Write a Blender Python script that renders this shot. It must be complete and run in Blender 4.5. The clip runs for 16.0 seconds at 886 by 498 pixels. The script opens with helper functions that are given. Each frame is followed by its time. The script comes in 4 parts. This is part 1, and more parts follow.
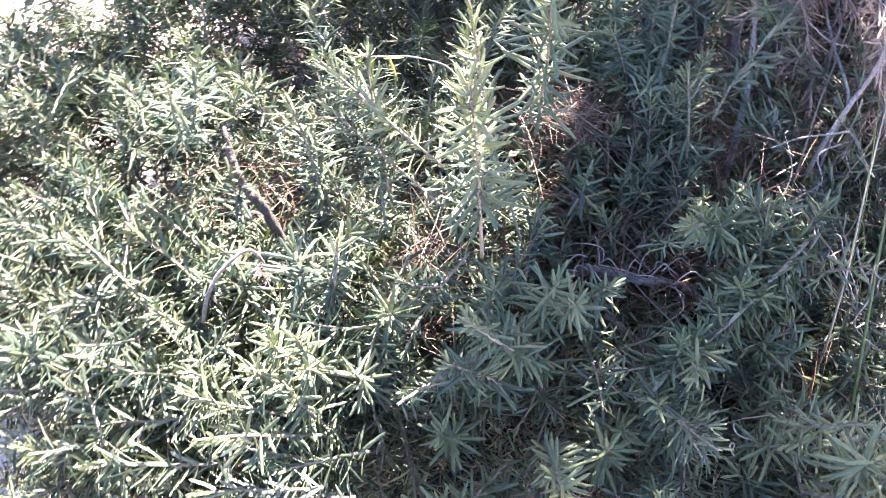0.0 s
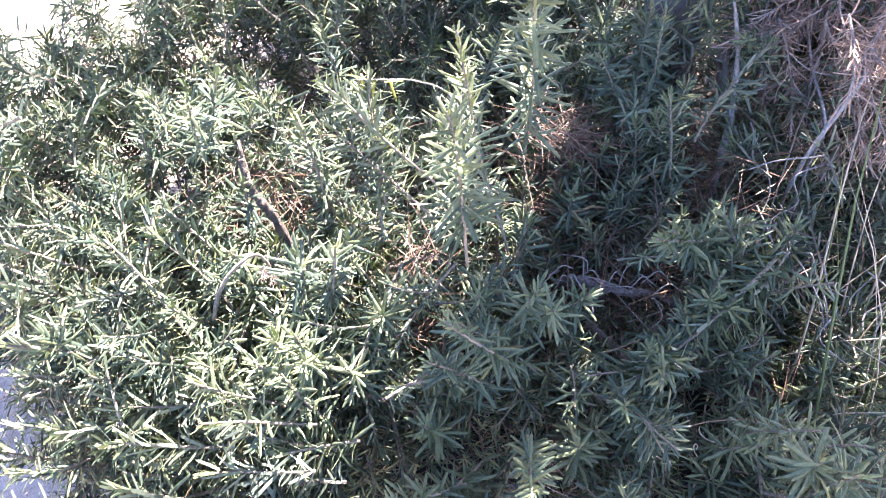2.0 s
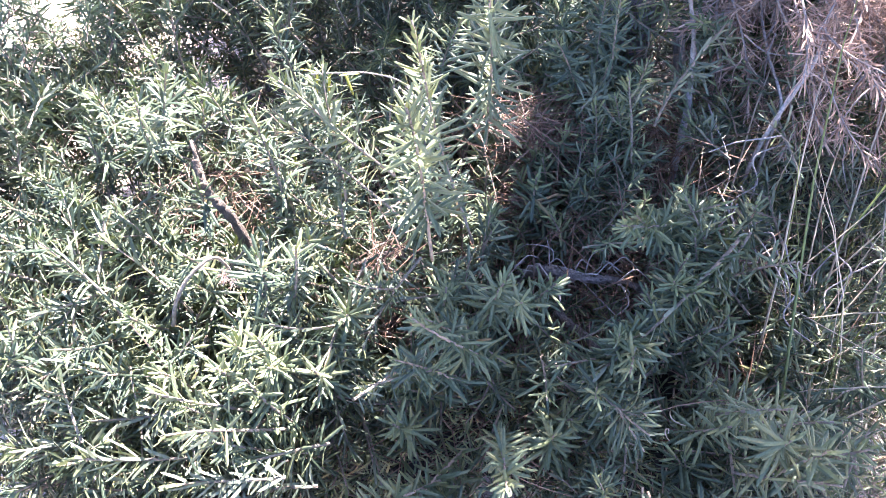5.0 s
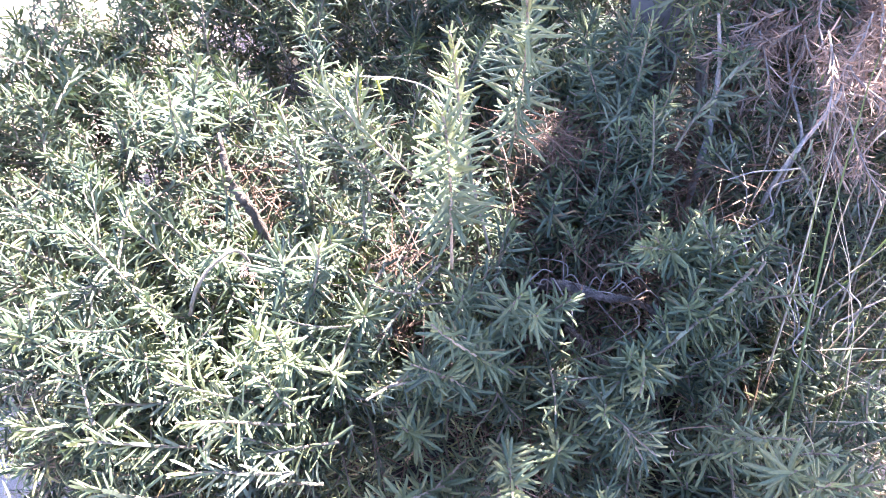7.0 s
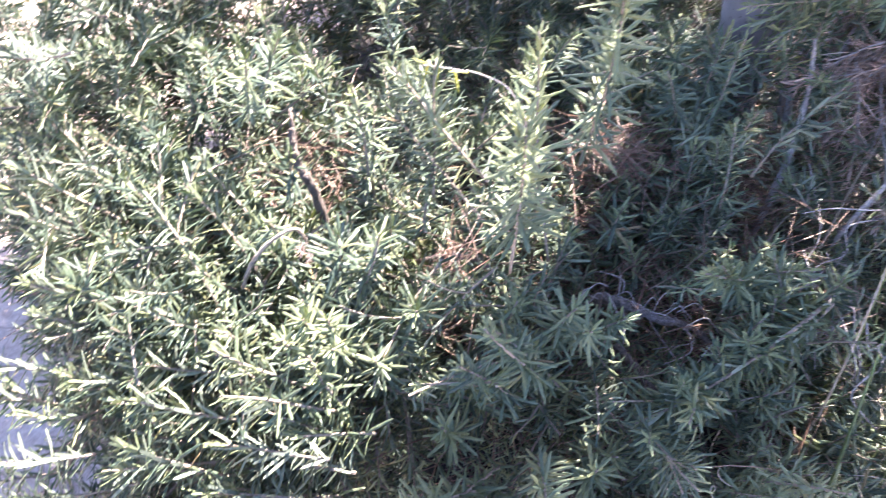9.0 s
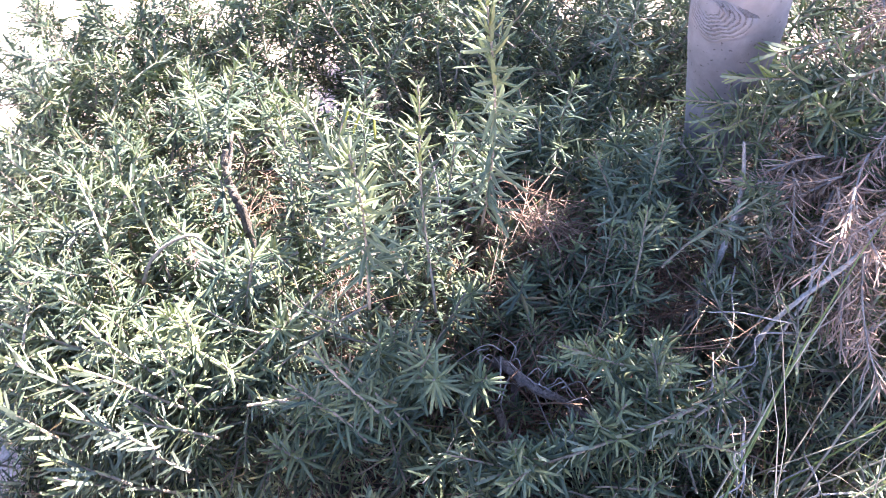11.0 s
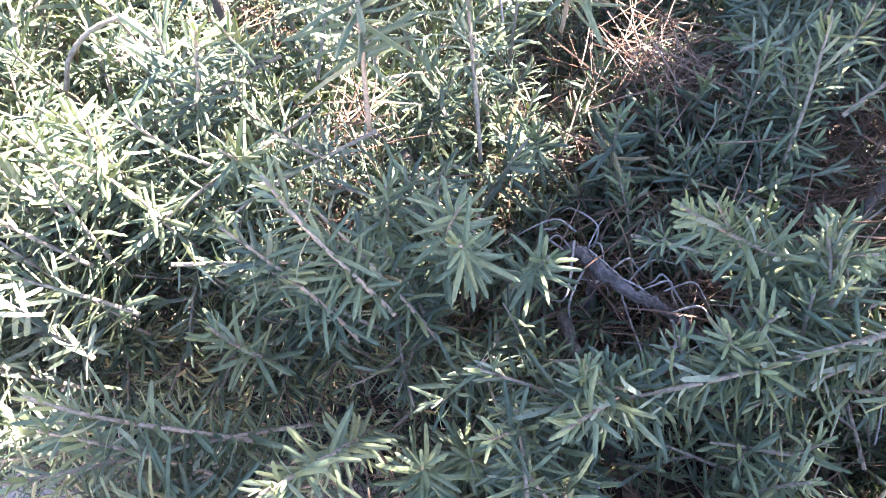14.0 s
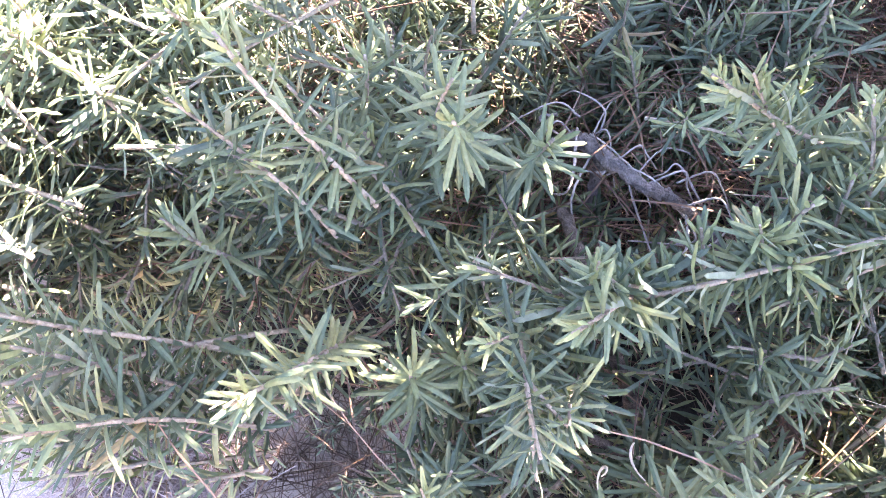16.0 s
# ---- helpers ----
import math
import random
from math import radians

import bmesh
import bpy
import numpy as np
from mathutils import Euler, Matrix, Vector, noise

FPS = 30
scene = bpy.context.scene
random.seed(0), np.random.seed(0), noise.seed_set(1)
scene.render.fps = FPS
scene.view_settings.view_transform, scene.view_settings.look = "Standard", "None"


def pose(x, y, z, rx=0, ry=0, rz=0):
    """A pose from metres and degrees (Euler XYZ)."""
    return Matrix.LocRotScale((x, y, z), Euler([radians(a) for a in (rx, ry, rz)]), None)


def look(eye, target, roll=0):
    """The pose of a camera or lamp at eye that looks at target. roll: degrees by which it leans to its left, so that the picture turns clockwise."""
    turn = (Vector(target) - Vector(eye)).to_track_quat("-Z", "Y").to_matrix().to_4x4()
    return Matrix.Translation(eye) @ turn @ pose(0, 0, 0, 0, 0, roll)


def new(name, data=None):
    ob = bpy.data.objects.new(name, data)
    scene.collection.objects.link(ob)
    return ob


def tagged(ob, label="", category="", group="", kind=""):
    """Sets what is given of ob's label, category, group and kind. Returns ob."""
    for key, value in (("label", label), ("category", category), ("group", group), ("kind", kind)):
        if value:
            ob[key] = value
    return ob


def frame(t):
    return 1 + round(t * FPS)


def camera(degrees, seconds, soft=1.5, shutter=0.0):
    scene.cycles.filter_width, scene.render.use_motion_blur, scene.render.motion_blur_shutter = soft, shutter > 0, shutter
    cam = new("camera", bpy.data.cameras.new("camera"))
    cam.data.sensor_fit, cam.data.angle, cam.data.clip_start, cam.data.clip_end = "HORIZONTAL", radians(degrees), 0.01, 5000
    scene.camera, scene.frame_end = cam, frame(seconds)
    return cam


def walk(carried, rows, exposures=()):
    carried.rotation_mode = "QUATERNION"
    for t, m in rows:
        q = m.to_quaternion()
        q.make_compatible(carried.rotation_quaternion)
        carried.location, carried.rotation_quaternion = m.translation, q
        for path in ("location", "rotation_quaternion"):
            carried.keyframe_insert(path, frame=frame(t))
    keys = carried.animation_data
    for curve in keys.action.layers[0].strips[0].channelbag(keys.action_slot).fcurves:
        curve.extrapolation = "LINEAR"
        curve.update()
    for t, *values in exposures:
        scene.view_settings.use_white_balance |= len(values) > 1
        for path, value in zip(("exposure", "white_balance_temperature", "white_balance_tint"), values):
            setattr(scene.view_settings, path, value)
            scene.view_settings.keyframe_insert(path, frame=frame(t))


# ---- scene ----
cam = camera(62.9, 16.0, soft=0.8, shutter=0.3)
PATH = [
    (0, (0.0346, 0.0588, 1.0363), (-0.0402, 1.2270, -0.5854), -3.58),
    (0.5, (0.0578, 0.0178, 1.0597), (-0.1134, 1.1982, -0.5458), -1.51),
    (1, (0.0695, 0.0097, 1.0620), (-0.0776, 1.1618, -0.5662), -0.71),
    (1.5, (0.0632, 0.0174, 1.0682), (-0.0647, 1.1687, -0.5622), -1.87),
    (2, (0.0710, 0.0275, 1.0874), (-0.0678, 1.2038, -0.5241), -4.69),
    (2.5, (0.0817, 0.0286, 1.0920), (-0.0010, 1.2405, -0.4969), -4.83),
    (3, (0.0741, 0.0264, 1.0902), (0.0176, 1.2341, -0.5030), -4.61),
    (3.5, (0.0726, 0.0281, 1.0893), (0.0277, 1.2340, -0.5056), -4.13),
    (4, (0.0763, 0.0352, 1.0880), (0.0438, 1.2363, -0.5108), -3.93),
    (4.2, (0.0745, 0.0361, 1.0861), (0.0379, 1.2310, -0.5174), -3.78),
    (6.3, (0.0679, 0.0383, 1.0746), (0.0707, 1.1580, -0.5826), 0.28),
    (6.5, (0.0576, 0.0390, 1.0766), (0.0743, 1.1663, -0.5753), 2.04),
    (7, (0.0485, 0.0325, 1.0860), (0.0131, 1.2084, -0.5314), 0.96),
    (7.5, (0.0460, 0.0175, 1.0911), (-0.0633, 1.2477, -0.4819), -0.13),
    (8, (0.0478, 0.0095, 1.0789), (-0.1187, 1.1826, -0.5323), -0.42),
    (8.5, (0.0400, 0.0165, 1.0630), (-0.1944, 1.1095, -0.5955), 0.78),
    (9, (0.0261, 0.0476, 1.0821), (-0.1112, 1.1841, -0.5579), 3.52),
    (9.2, (0.0277, 0.0448, 1.0962), (-0.0178, 1.2729, -0.4817), 4.91),
    (11.3, (0.2875, 0.0729, 1.0859), (-0.2728, 1.2578, -0.4247), 1.93),
    (11.5, (0.3006, 0.0948, 1.0642), (-0.3261, 1.2349, -0.4548), 1.04),
    (12, (0.3345, 0.1198, 0.9813), (-0.3821, 1.1972, -0.5438), 0.19),
    (12.5, (0.2994, 0.1307, 0.9153), (-0.4751, 1.2021, -0.5855), -1.16),
    (13, (0.2742, 0.1365, 0.8830), (-0.4445, 1.2004, -0.6505), -0.06),
    (13.5, (0.2658, 0.1536, 0.8602), (-0.3766, 1.2286, -0.6991), -0.36),
    (14, (0.2502, 0.1753, 0.8222), (-0.3413, 1.1914, -0.7957), -0.84),
    (14.5, (0.2410, 0.1859, 0.7987), (-0.3257, 1.1437, -0.8631), -0.96),
    (15, (0.2381, 0.1963, 0.7809), (-0.2754, 1.1048, -0.9252), -0.95),
    (15.5, (0.2371, 0.1940, 0.7684), (-0.2313, 1.0804, -0.9622), 0.51),
    (16, (0.2354, 0.1894, 0.7643), (-0.2106, 1.0581, -0.9811), 1.63),
]
walk(cam, [(t, look(eye, target, roll)) for t, eye, target, roll in PATH], [(0, 3.95, 6020, 25), (2, 3.85, 5951, 25), (4, 3.87, 5873, 25), (6.5, 4.13, 5825, 27), (7, 4.24, 5825, 27), (7.5, 4.0, 5855, 27), (8.5, 3.86, 5826, 27), (9, 3.85, 5936, 26), (11.5, 3.92, 5918, 25), (12.5, 3.99, 5969, 24), (13, 3.93, 5970, 22), (13.5, 4.33, 6013, 22), (14, 4.5, 6186, 21), (14.5, 4.84, 6290, 21), (15, 4.89, 6403, 21), (15.5, 5.12, 6666, 25), (16, 5.30, 6880, 26)])

# ---- light ----
SUN_AZ, SUN_EL = 19.0, 46.0
world = bpy.data.worlds.new("world")
scene.world = world
world.use_nodes = True
wn = world.node_tree.nodes
sky = wn.new("ShaderNodeTexSky")
sky.sky_type, sky.sun_disc, sky.ozone_density = "NISHITA", False, 2.5
sky.sun_elevation, sky.sun_rotation = radians(SUN_EL), radians(SUN_AZ)
wn["Background"].inputs["Strength"].default_value = 0.058
world.node_tree.links.new(sky.outputs["Color"], wn["Background"].inputs["Color"])
sun_data = bpy.data.lights.new("sun", "SUN")
sun_data.energy, sun_data.angle, sun_data.color = 4.3, radians(0.55), (1.0, 0.925, 0.755)
sun = new("sun", sun_data)
to_sun = Vector((math.sin(radians(SUN_AZ)) * math.cos(radians(SUN_EL)), math.cos(radians(SUN_AZ)) * math.cos(radians(SUN_EL)), math.sin(radians(SUN_EL))))
sun.matrix_world = look(to_sun * 12, (0, 0, 0))

rng = np.random.default_rng(7)


# ---- materials ----
def material(name, rough=0.6, spec=0.4):
    m = bpy.data.materials.new(name)
    m.use_nodes = True
    b = m.node_tree.nodes["Principled BSDF"]
    b.inputs["Roughness"].default_value, b.inputs["Specular IOR Level"].default_value = rough, spec
    return m, m.node_tree.nodes, m.node_tree.links, b


def ramp(nodes, links, source, stops):
    r = nodes.new("ShaderNodeValToRGB")
    while len(r.color_ramp.elements) < len(stops):
        r.color_ramp.elements.new(0.5)
    for e, (p, c) in zip(r.color_ramp.elements, stops):
        e.position, e.color = p, (*c, 1)
    links.new(source, r.inputs["Fac"])
    return r.outputs["Color"]


def noise_node(nodes, links, scale, detail=4.0, rough=0.6, coords="Object"):
    tc = nodes.new("ShaderNodeTexCoord")
    n = nodes.new("ShaderNodeTexNoise")
    n.inputs["Scale"].default_value, n.inputs["Detail"].default_value, n.inputs["Roughness"].default_value = scale, detail, rough
    links.new(tc.outputs[coords], n.inputs["Vector"])
    return n


def mixed(nodes, links, a, b, fac, mode="MIX"):
    mx = nodes.new("ShaderNodeMix")
    mx.data_type, mx.blend_type = "RGBA", mode
    for sock, v in ((mx.inputs[0], fac), (mx.inputs[6], a), (mx.inputs[7], b)):
        if isinstance(v, bpy.types.NodeSocket):
            links.new(v, sock)
        elif isinstance(v, tuple):
            sock.default_value = (*v, 1)
        else:
            sock.default_value = v
    return mx.outputs[2]


def add_bump(nodes, links, bsdf, height, strength, distance):
    b = nodes.new("ShaderNodeBump")
    b.inputs["Strength"].default_value, b.inputs["Distance"].default_value = strength, distance
    links.new(height, b.inputs["Height"])
    links.new(b.outputs["Normal"], bsdf.inputs["Normal"])


def leaf_material(name, stops, rough, spec, through_light, glow_tint):
    """Thin leaf: varied from leaf to leaf and sprig to sprig, faintly mottled, and letting some light through."""
    m, nodes, links, b = material(name, rough, spec)
    geo, info = nodes.new("ShaderNodeNewGeometry"), nodes.new("ShaderNodeObjectInfo")
    add = nodes.new("ShaderNodeMath")
    add.operation = "MULTIPLY_ADD"
    links.new(info.outputs["Random"], add.inputs[0])
    add.inputs[1].default_value = 0.37
    links.new(geo.outputs["Random Per Island"], add.inputs[2])
    frac = nodes.new("ShaderNodeMath")
    frac.operation = "FRACT"
    links.new(add.outputs[0], frac.inputs[0])
    colour = ramp(nodes, links, frac.outputs[0], stops)
    n = noise_node(nodes, links, 260, 3)
    spots = ramp(nodes, links, n.outputs["Fac"], [(0.35, (0.78, 0.78, 0.78)), (0.7, (1.1, 1.1, 1.08))])
    colour = mixed(nodes, links, colour, spots, 1.0, "MULTIPLY")
    links.new(colour, b.inputs["Base Color"])
    tr = nodes.new("ShaderNodeBsdfTranslucent")
    links.new(mixed(nodes, links, colour, glow_tint, 1.0, "MULTIPLY"), tr.inputs["Color"])
    sh = nodes.new("ShaderNodeMixShader")
    sh.inputs[0].default_value = through_light
    links.new(b.outputs[0], sh.inputs[1])
    links.new(tr.outputs[0], sh.inputs[2])
    links.new(sh.outputs[0], nodes["Material Output"].inputs["Surface"])
    return m


LEAF = leaf_material("leaf_green", [(0.0, (0.054, 0.076, 0.053)), (0.35, (0.086, 0.116, 0.080)), (0.68, (0.130, 0.166, 0.104)), (0.9, (0.196, 0.216, 0.120)), (0.975, (0.235, 0.240, 0.122)), (1.0, (0.24, 0.17, 0.10))], 0.45, 0.34, 0.30, (1.6, 1.75, 0.55))
UNDER = leaf_material("leaf_underside", [(0.0, (0.105, 0.130, 0.098)), (0.6, (0.17, 0.195, 0.148)), (1.0, (0.26, 0.29, 0.21))], 0.8, 0.2, 0.22, (1.3, 1.45, 0.65))
# pale young tips, also used to paint sunlit brightness into some shoots
YOUNG_LIT = leaf_material("leaf_young_lit", [(0.0, (0.150, 0.186, 0.110)), (0.6, (0.208, 0.240, 0.132)), (1.0, (0.262, 0.284, 0.146))], 0.5, 0.3, 0.32, (1.3, 1.4, 0.7))
DEAD = leaf_material("leaf_dead", [(0.0, (0.21, 0.142, 0.115)), (0.5, (0.37, 0.262, 0.212)), (1.0, (0.55, 0.415, 0.345))], 0.7, 0.25, 0.15, (1.2, 1.1, 0.9))
GREEN_BLADE = leaf_material("grass_green", [(0.0, (0.10, 0.16, 0.05)), (0.6, (0.16, 0.21, 0.07)), (1.0, (0.24, 0.26, 0.10))], 0.45, 0.5, 0.3, (1.3, 1.4, 0.6))
STRAW_BLADE = leaf_material("grass_straw", [(0.0, (0.30, 0.25, 0.18)), (0.6, (0.42, 0.36, 0.27)), (1.0, (0.52, 0.46, 0.36))], 0.55, 0.4, 0.2, (1.1, 1.0, 0.8))
OLD_NEEDLE = leaf_material("needle_bleached", [(0.0, (0.20, 0.140, 0.130)), (0.5, (0.34, 0.250, 0.240)), (1.0, (0.50, 0.39, 0.37))], 0.6, 0.35, 0.05, (1.0, 0.9, 0.8))
NEEDLE = leaf_material("needle_brown", [(0.0, (0.070, 0.036, 0.024)), (0.5, (0.14, 0.076, 0.050)), (1.0, (0.25, 0.165, 0.122))], 0.6, 0.4, 0.05, (1.0, 0.9, 0.7))


def wood_material(name, dark, light, scale, depth):
    m, nodes, links, b = material(name, 0.85, 0.2)
    n = noise_node(nodes, links, scale, 6, 0.7)
    fine = noise_node(nodes, links, scale * 7, 3, 0.6)
    c = ramp(nodes, links, n.outputs["Fac"], [(0.3, dark), (0.7, light)])
    c = mixed(nodes, links, c, ramp(nodes, links, fine.outputs["Fac"], [(0.3, (0.6, 0.6, 0.6)), (0.7, (1.2, 1.2, 1.2))]), 1.0, "MULTIPLY")
    links.new(c, b.inputs["Base Color"])
    add_bump(nodes, links, b, fine.outputs["Fac"], 0.8, depth)
    return m


STEM = wood_material("young_stem", (0.19, 0.150, 0.115), (0.33, 0.275, 0.215), 60, 0.0006)
WOOD = wood_material("shrub_bark", (0.062, 0.048, 0.040), (0.22, 0.178, 0.150), 110, 0.004)
DRYWOOD = wood_material("bleached_twig", (0.20, 0.175, 0.165), (0.42, 0.38, 0.36), 45, 0.0008)
FLAKY = wood_material("flaking_bark", (0.085, 0.070, 0.066), (0.33, 0.285, 0.275), 150, 0.006)

# pale smooth gum bark with grey bloom, orange flush and dark specks
BARK, bn, bl, bb = material("gum_bark", 0.7, 0.3)
big, mid_n, speck = noise_node(bn, bl, 6, 4), noise_node(bn, bl, 22, 6, 0.65), noise_node(bn, bl, 140, 2)
bc = ramp(bn, bl, big.outputs["Fac"], [(0.3, (0.140, 0.128, 0.142)), (0.55, (0.215, 0.198, 0.212)), (0.76, (0.29, 0.215, 0.165))])
bc = mixed(bn, bl, bc, ramp(bn, bl, mid_n.outputs["Fac"], [(0.3, (0.72, 0.71, 0.70)), (0.65, (1.08, 1.08, 1.08))]), 1.0, "MULTIPLY")
bc = mixed(bn, bl, bc, ramp(bn, bl, speck.outputs["Fac"], [(0.27, (0.35, 0.32, 0.3)), (0.36, (1, 1, 1))]), 1.0, "MULTIPLY")
bl.new(bc, bb.inputs["Base Color"])
add_bump(bn, bl, bb, mid_n.outputs["Fac"], 0.8, 0.006)
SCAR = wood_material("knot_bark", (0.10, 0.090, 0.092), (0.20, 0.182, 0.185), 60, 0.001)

# dry sand with damp patches, grit and trodden lumps
SAND, sn, sl, sb = material("sand", 0.95, 0.15)
s1, s2, s3 = noise_node(sn, sl, 4, 5), noise_node(sn, sl, 45, 5, 0.7), noise_node(sn, sl, 600, 2)
sc = ramp(sn, sl, s1.outputs["Fac"], [(0.3, (0.46, 0.350, 0.305)), (0.7, (0.60, 0.475, 0.415))])
sc = mixed(sn, sl, sc, ramp(sn, sl, s2.outputs["Fac"], [(0.32, (0.72, 0.70, 0.68)), (0.6, (1.08, 1.07, 1.05))]), 1.0, "MULTIPLY")
sc = mixed(sn, sl, sc, ramp(sn, sl, s3.outputs["Fac"], [(0.3, (0.6, 0.58, 0.56)), (0.6, (1.1, 1.1, 1.1))]), 1.0, "MULTIPLY")
sl.new(sc, sb.inputs["Base Color"])
add_bump(sn, sl, sb, s2.outputs["Fac"], 0.7, 0.008)


# ---- mesh tools: a shape is (vertices, corner indices, corners per face, material slots) ----
def make_mesh(name, shape, mats, smooth=False):
    v, loops, counts, slots = shape
    me = bpy.data.meshes.new(name)
    me.vertices.add(len(v))
    me.vertices.foreach_set("co", np.ascontiguousarray(v, dtype=np.float32).ravel())
    me.loops.add(len(loops))
    me.loops.foreach_set("vertex_index", np.asarray(loops, dtype=np.int32))
    me.polygons.add(len(counts))
    starts = np.concatenate(([0], np.cumsum(counts)[:-1])).astype(np.int32)
    me.polygons.foreach_set("loop_start", starts)
    me.polygons.foreach_set("material_index", np.asarray(slots, dtype=np.int32))
    me.polygons.foreach_set("use_smooth", np.full(len(counts), smooth))
    for m in mats:
        me.materials.append(m)
    me.update(calc_edges=True)
    me.validate()
    return me


def shape_of(verts, faces, slots):
    return (np.array(verts, float), np.array([i for f in faces for i in f]), np.array([len(f) for f in faces]), np.array(slots))


def scatter(shape, mats):
    """One shape, repeated at each of n 4x4 matrices."""
    v, loops, counts, slots = shape
    mats = np.asarray(mats)
    out = np.einsum("nij,vj->nvi", mats[:, :3, :3], v) + mats[:, None, :3, 3]
    off = np.arange(len(mats))[:, None] * len(v)
    return out.reshape(-1, 3), (loops[None] + off).ravel(), np.tile(counts, len(mats)), np.tile(slots, len(mats))


def joined(shapes):
    vs, ls, cs, ss, base = [], [], [], [], 0
    for v, l, c, s in shapes:
        vs.append(v), ls.append(l + base), cs.append(c), ss.append(s)
        base += len(v)
    return np.concatenate(vs), np.concatenate(ls), np.concatenate(cs), np.concatenate(ss)


def tube(points, radii, sides=6, slot=0, rough=0.0):
    """A closed tapering tube along points."""
    pts = np.asarray(points, float)
    tang = np.gradient(pts, axis=0)
    tang /= np.linalg.norm(tang, axis=1)[:, None] + 1e-9
    ref = np.array([0.31, 0.17, 0.93]) if abs(tang[0][2]) < 0.9 else np.array([1.0, 0.1, 0.0])
    verts, faces = [], []
    for p, t, r in zip(pts, tang, radii):
        x = np.cross(t, ref)
        x /= np.linalg.norm(x)
        y = np.cross(t, x)
        for k in range(sides):
            a = 2 * math.pi * k / sides
            rr = r * (1 + rough * (rng.random() - 0.5))
            verts.append(p + rr * (math.cos(a) * x + math.sin(a) * y))
    n = len(pts)
    for i in range(n - 1):
        for k in range(sides):
            a, b = i * sides + k, i * sides + (k + 1) % sides
            faces.append((a, b, b + sides, a + sides))
    faces.append(tuple(range(sides))[::-1])
    faces.append(tuple(range((n - 1) * sides, n * sides)))
    return shape_of(verts, faces, [slot] * len(faces))


def smooth_line(points, n):
    """n points on a smooth line through the given ones."""
    p = [np.array(q, float) for q in points]
    p = [2 * p[0] - p[1]] + p + [2 * p[-1] - p[-2]]
    out, spans = [], len(p) - 3
    for u in np.linspace(0, spans, n):
        i = min(int(u), spans - 1)
        t, (a, b, c, d) = u - i, p[i:i + 4]
        out.append(0.5 * (2 * b + (c - a) * t + (2 * a - 5 * b + 4 * c - d) * t * t + (3 * b - a - 3 * c + d) * t ** 3))
    return np.array(out)


def part(name, mesh, parent, label="", m=None):
    ob = new(name, mesh)
    ob.parent = parent
    if m is not None:
        ob.matrix_basis = m
    if label:
        ob["label"] = label
    return ob


def empty(name, x, y, z=0.0):
    ob = new(name)
    ob.location = (x, y, z)
    ob.empty_display_size = 0.05
    bpy.context.view_layer.update()
    return ob


def held(ob):
    """Keep a part where it stands in the world under a thing that is only moved."""
    ob.matrix_parent_inverse = Matrix.Translation(-ob.parent.location)
    return ob


# ---- leaf and sprig shapes ----
def leaf_shape(length, width, curl, cuts, fold=0.28, slots=(0, 1)):
    """A narrow leaf along +y, upper face to +z: blunt, rolled down at the margins, with a pale flat underside."""
    prof = {5: ((0, .5), (.14, .92), (.5, 1.0), (.9, .76)), 4: ((0, .5), (.4, 1.0), (.9, .74)), 3: ((0, .6), (.75, 1.0)), 2: ((.62, 1.0),)}[cuts]
    verts, faces, slot = [], [], []
    for t, w in prof:
        z, h = -curl * length * t * t, width * w / 2
        verts += [(-h, t * length, z - fold * h), (0, t * length, z + 0.12 * h), (h, t * length, z - fold * h)]
    verts.append((0, length, -curl * length - 0.1 * width))
    n = len(prof)
    for i in range(n - 1):
        a, b = 3 * i, 3 * i + 3
        faces += [(a, a + 1, b + 1, b), (a + 1, a + 2, b + 2, b + 1), (a + 2, a, b, b + 2)]
        slot += [slots[0], slots[0], slots[1]]
    a, e = 3 * (n - 1), 3 * n
    faces += [(a, a + 1, e), (a + 1, a + 2, e), (a + 2, a, e)]
    slot += [slots[0], slots[0], slots[1]]
    if cuts == 2:
        verts.append((0, 0, 0))
        faces += [(1, 0, 4), (2, 1, 4), (0, 2, 4)]
        slot += [slots[0], slots[0], slots[1]]
    return shape_of(verts, faces, slot)


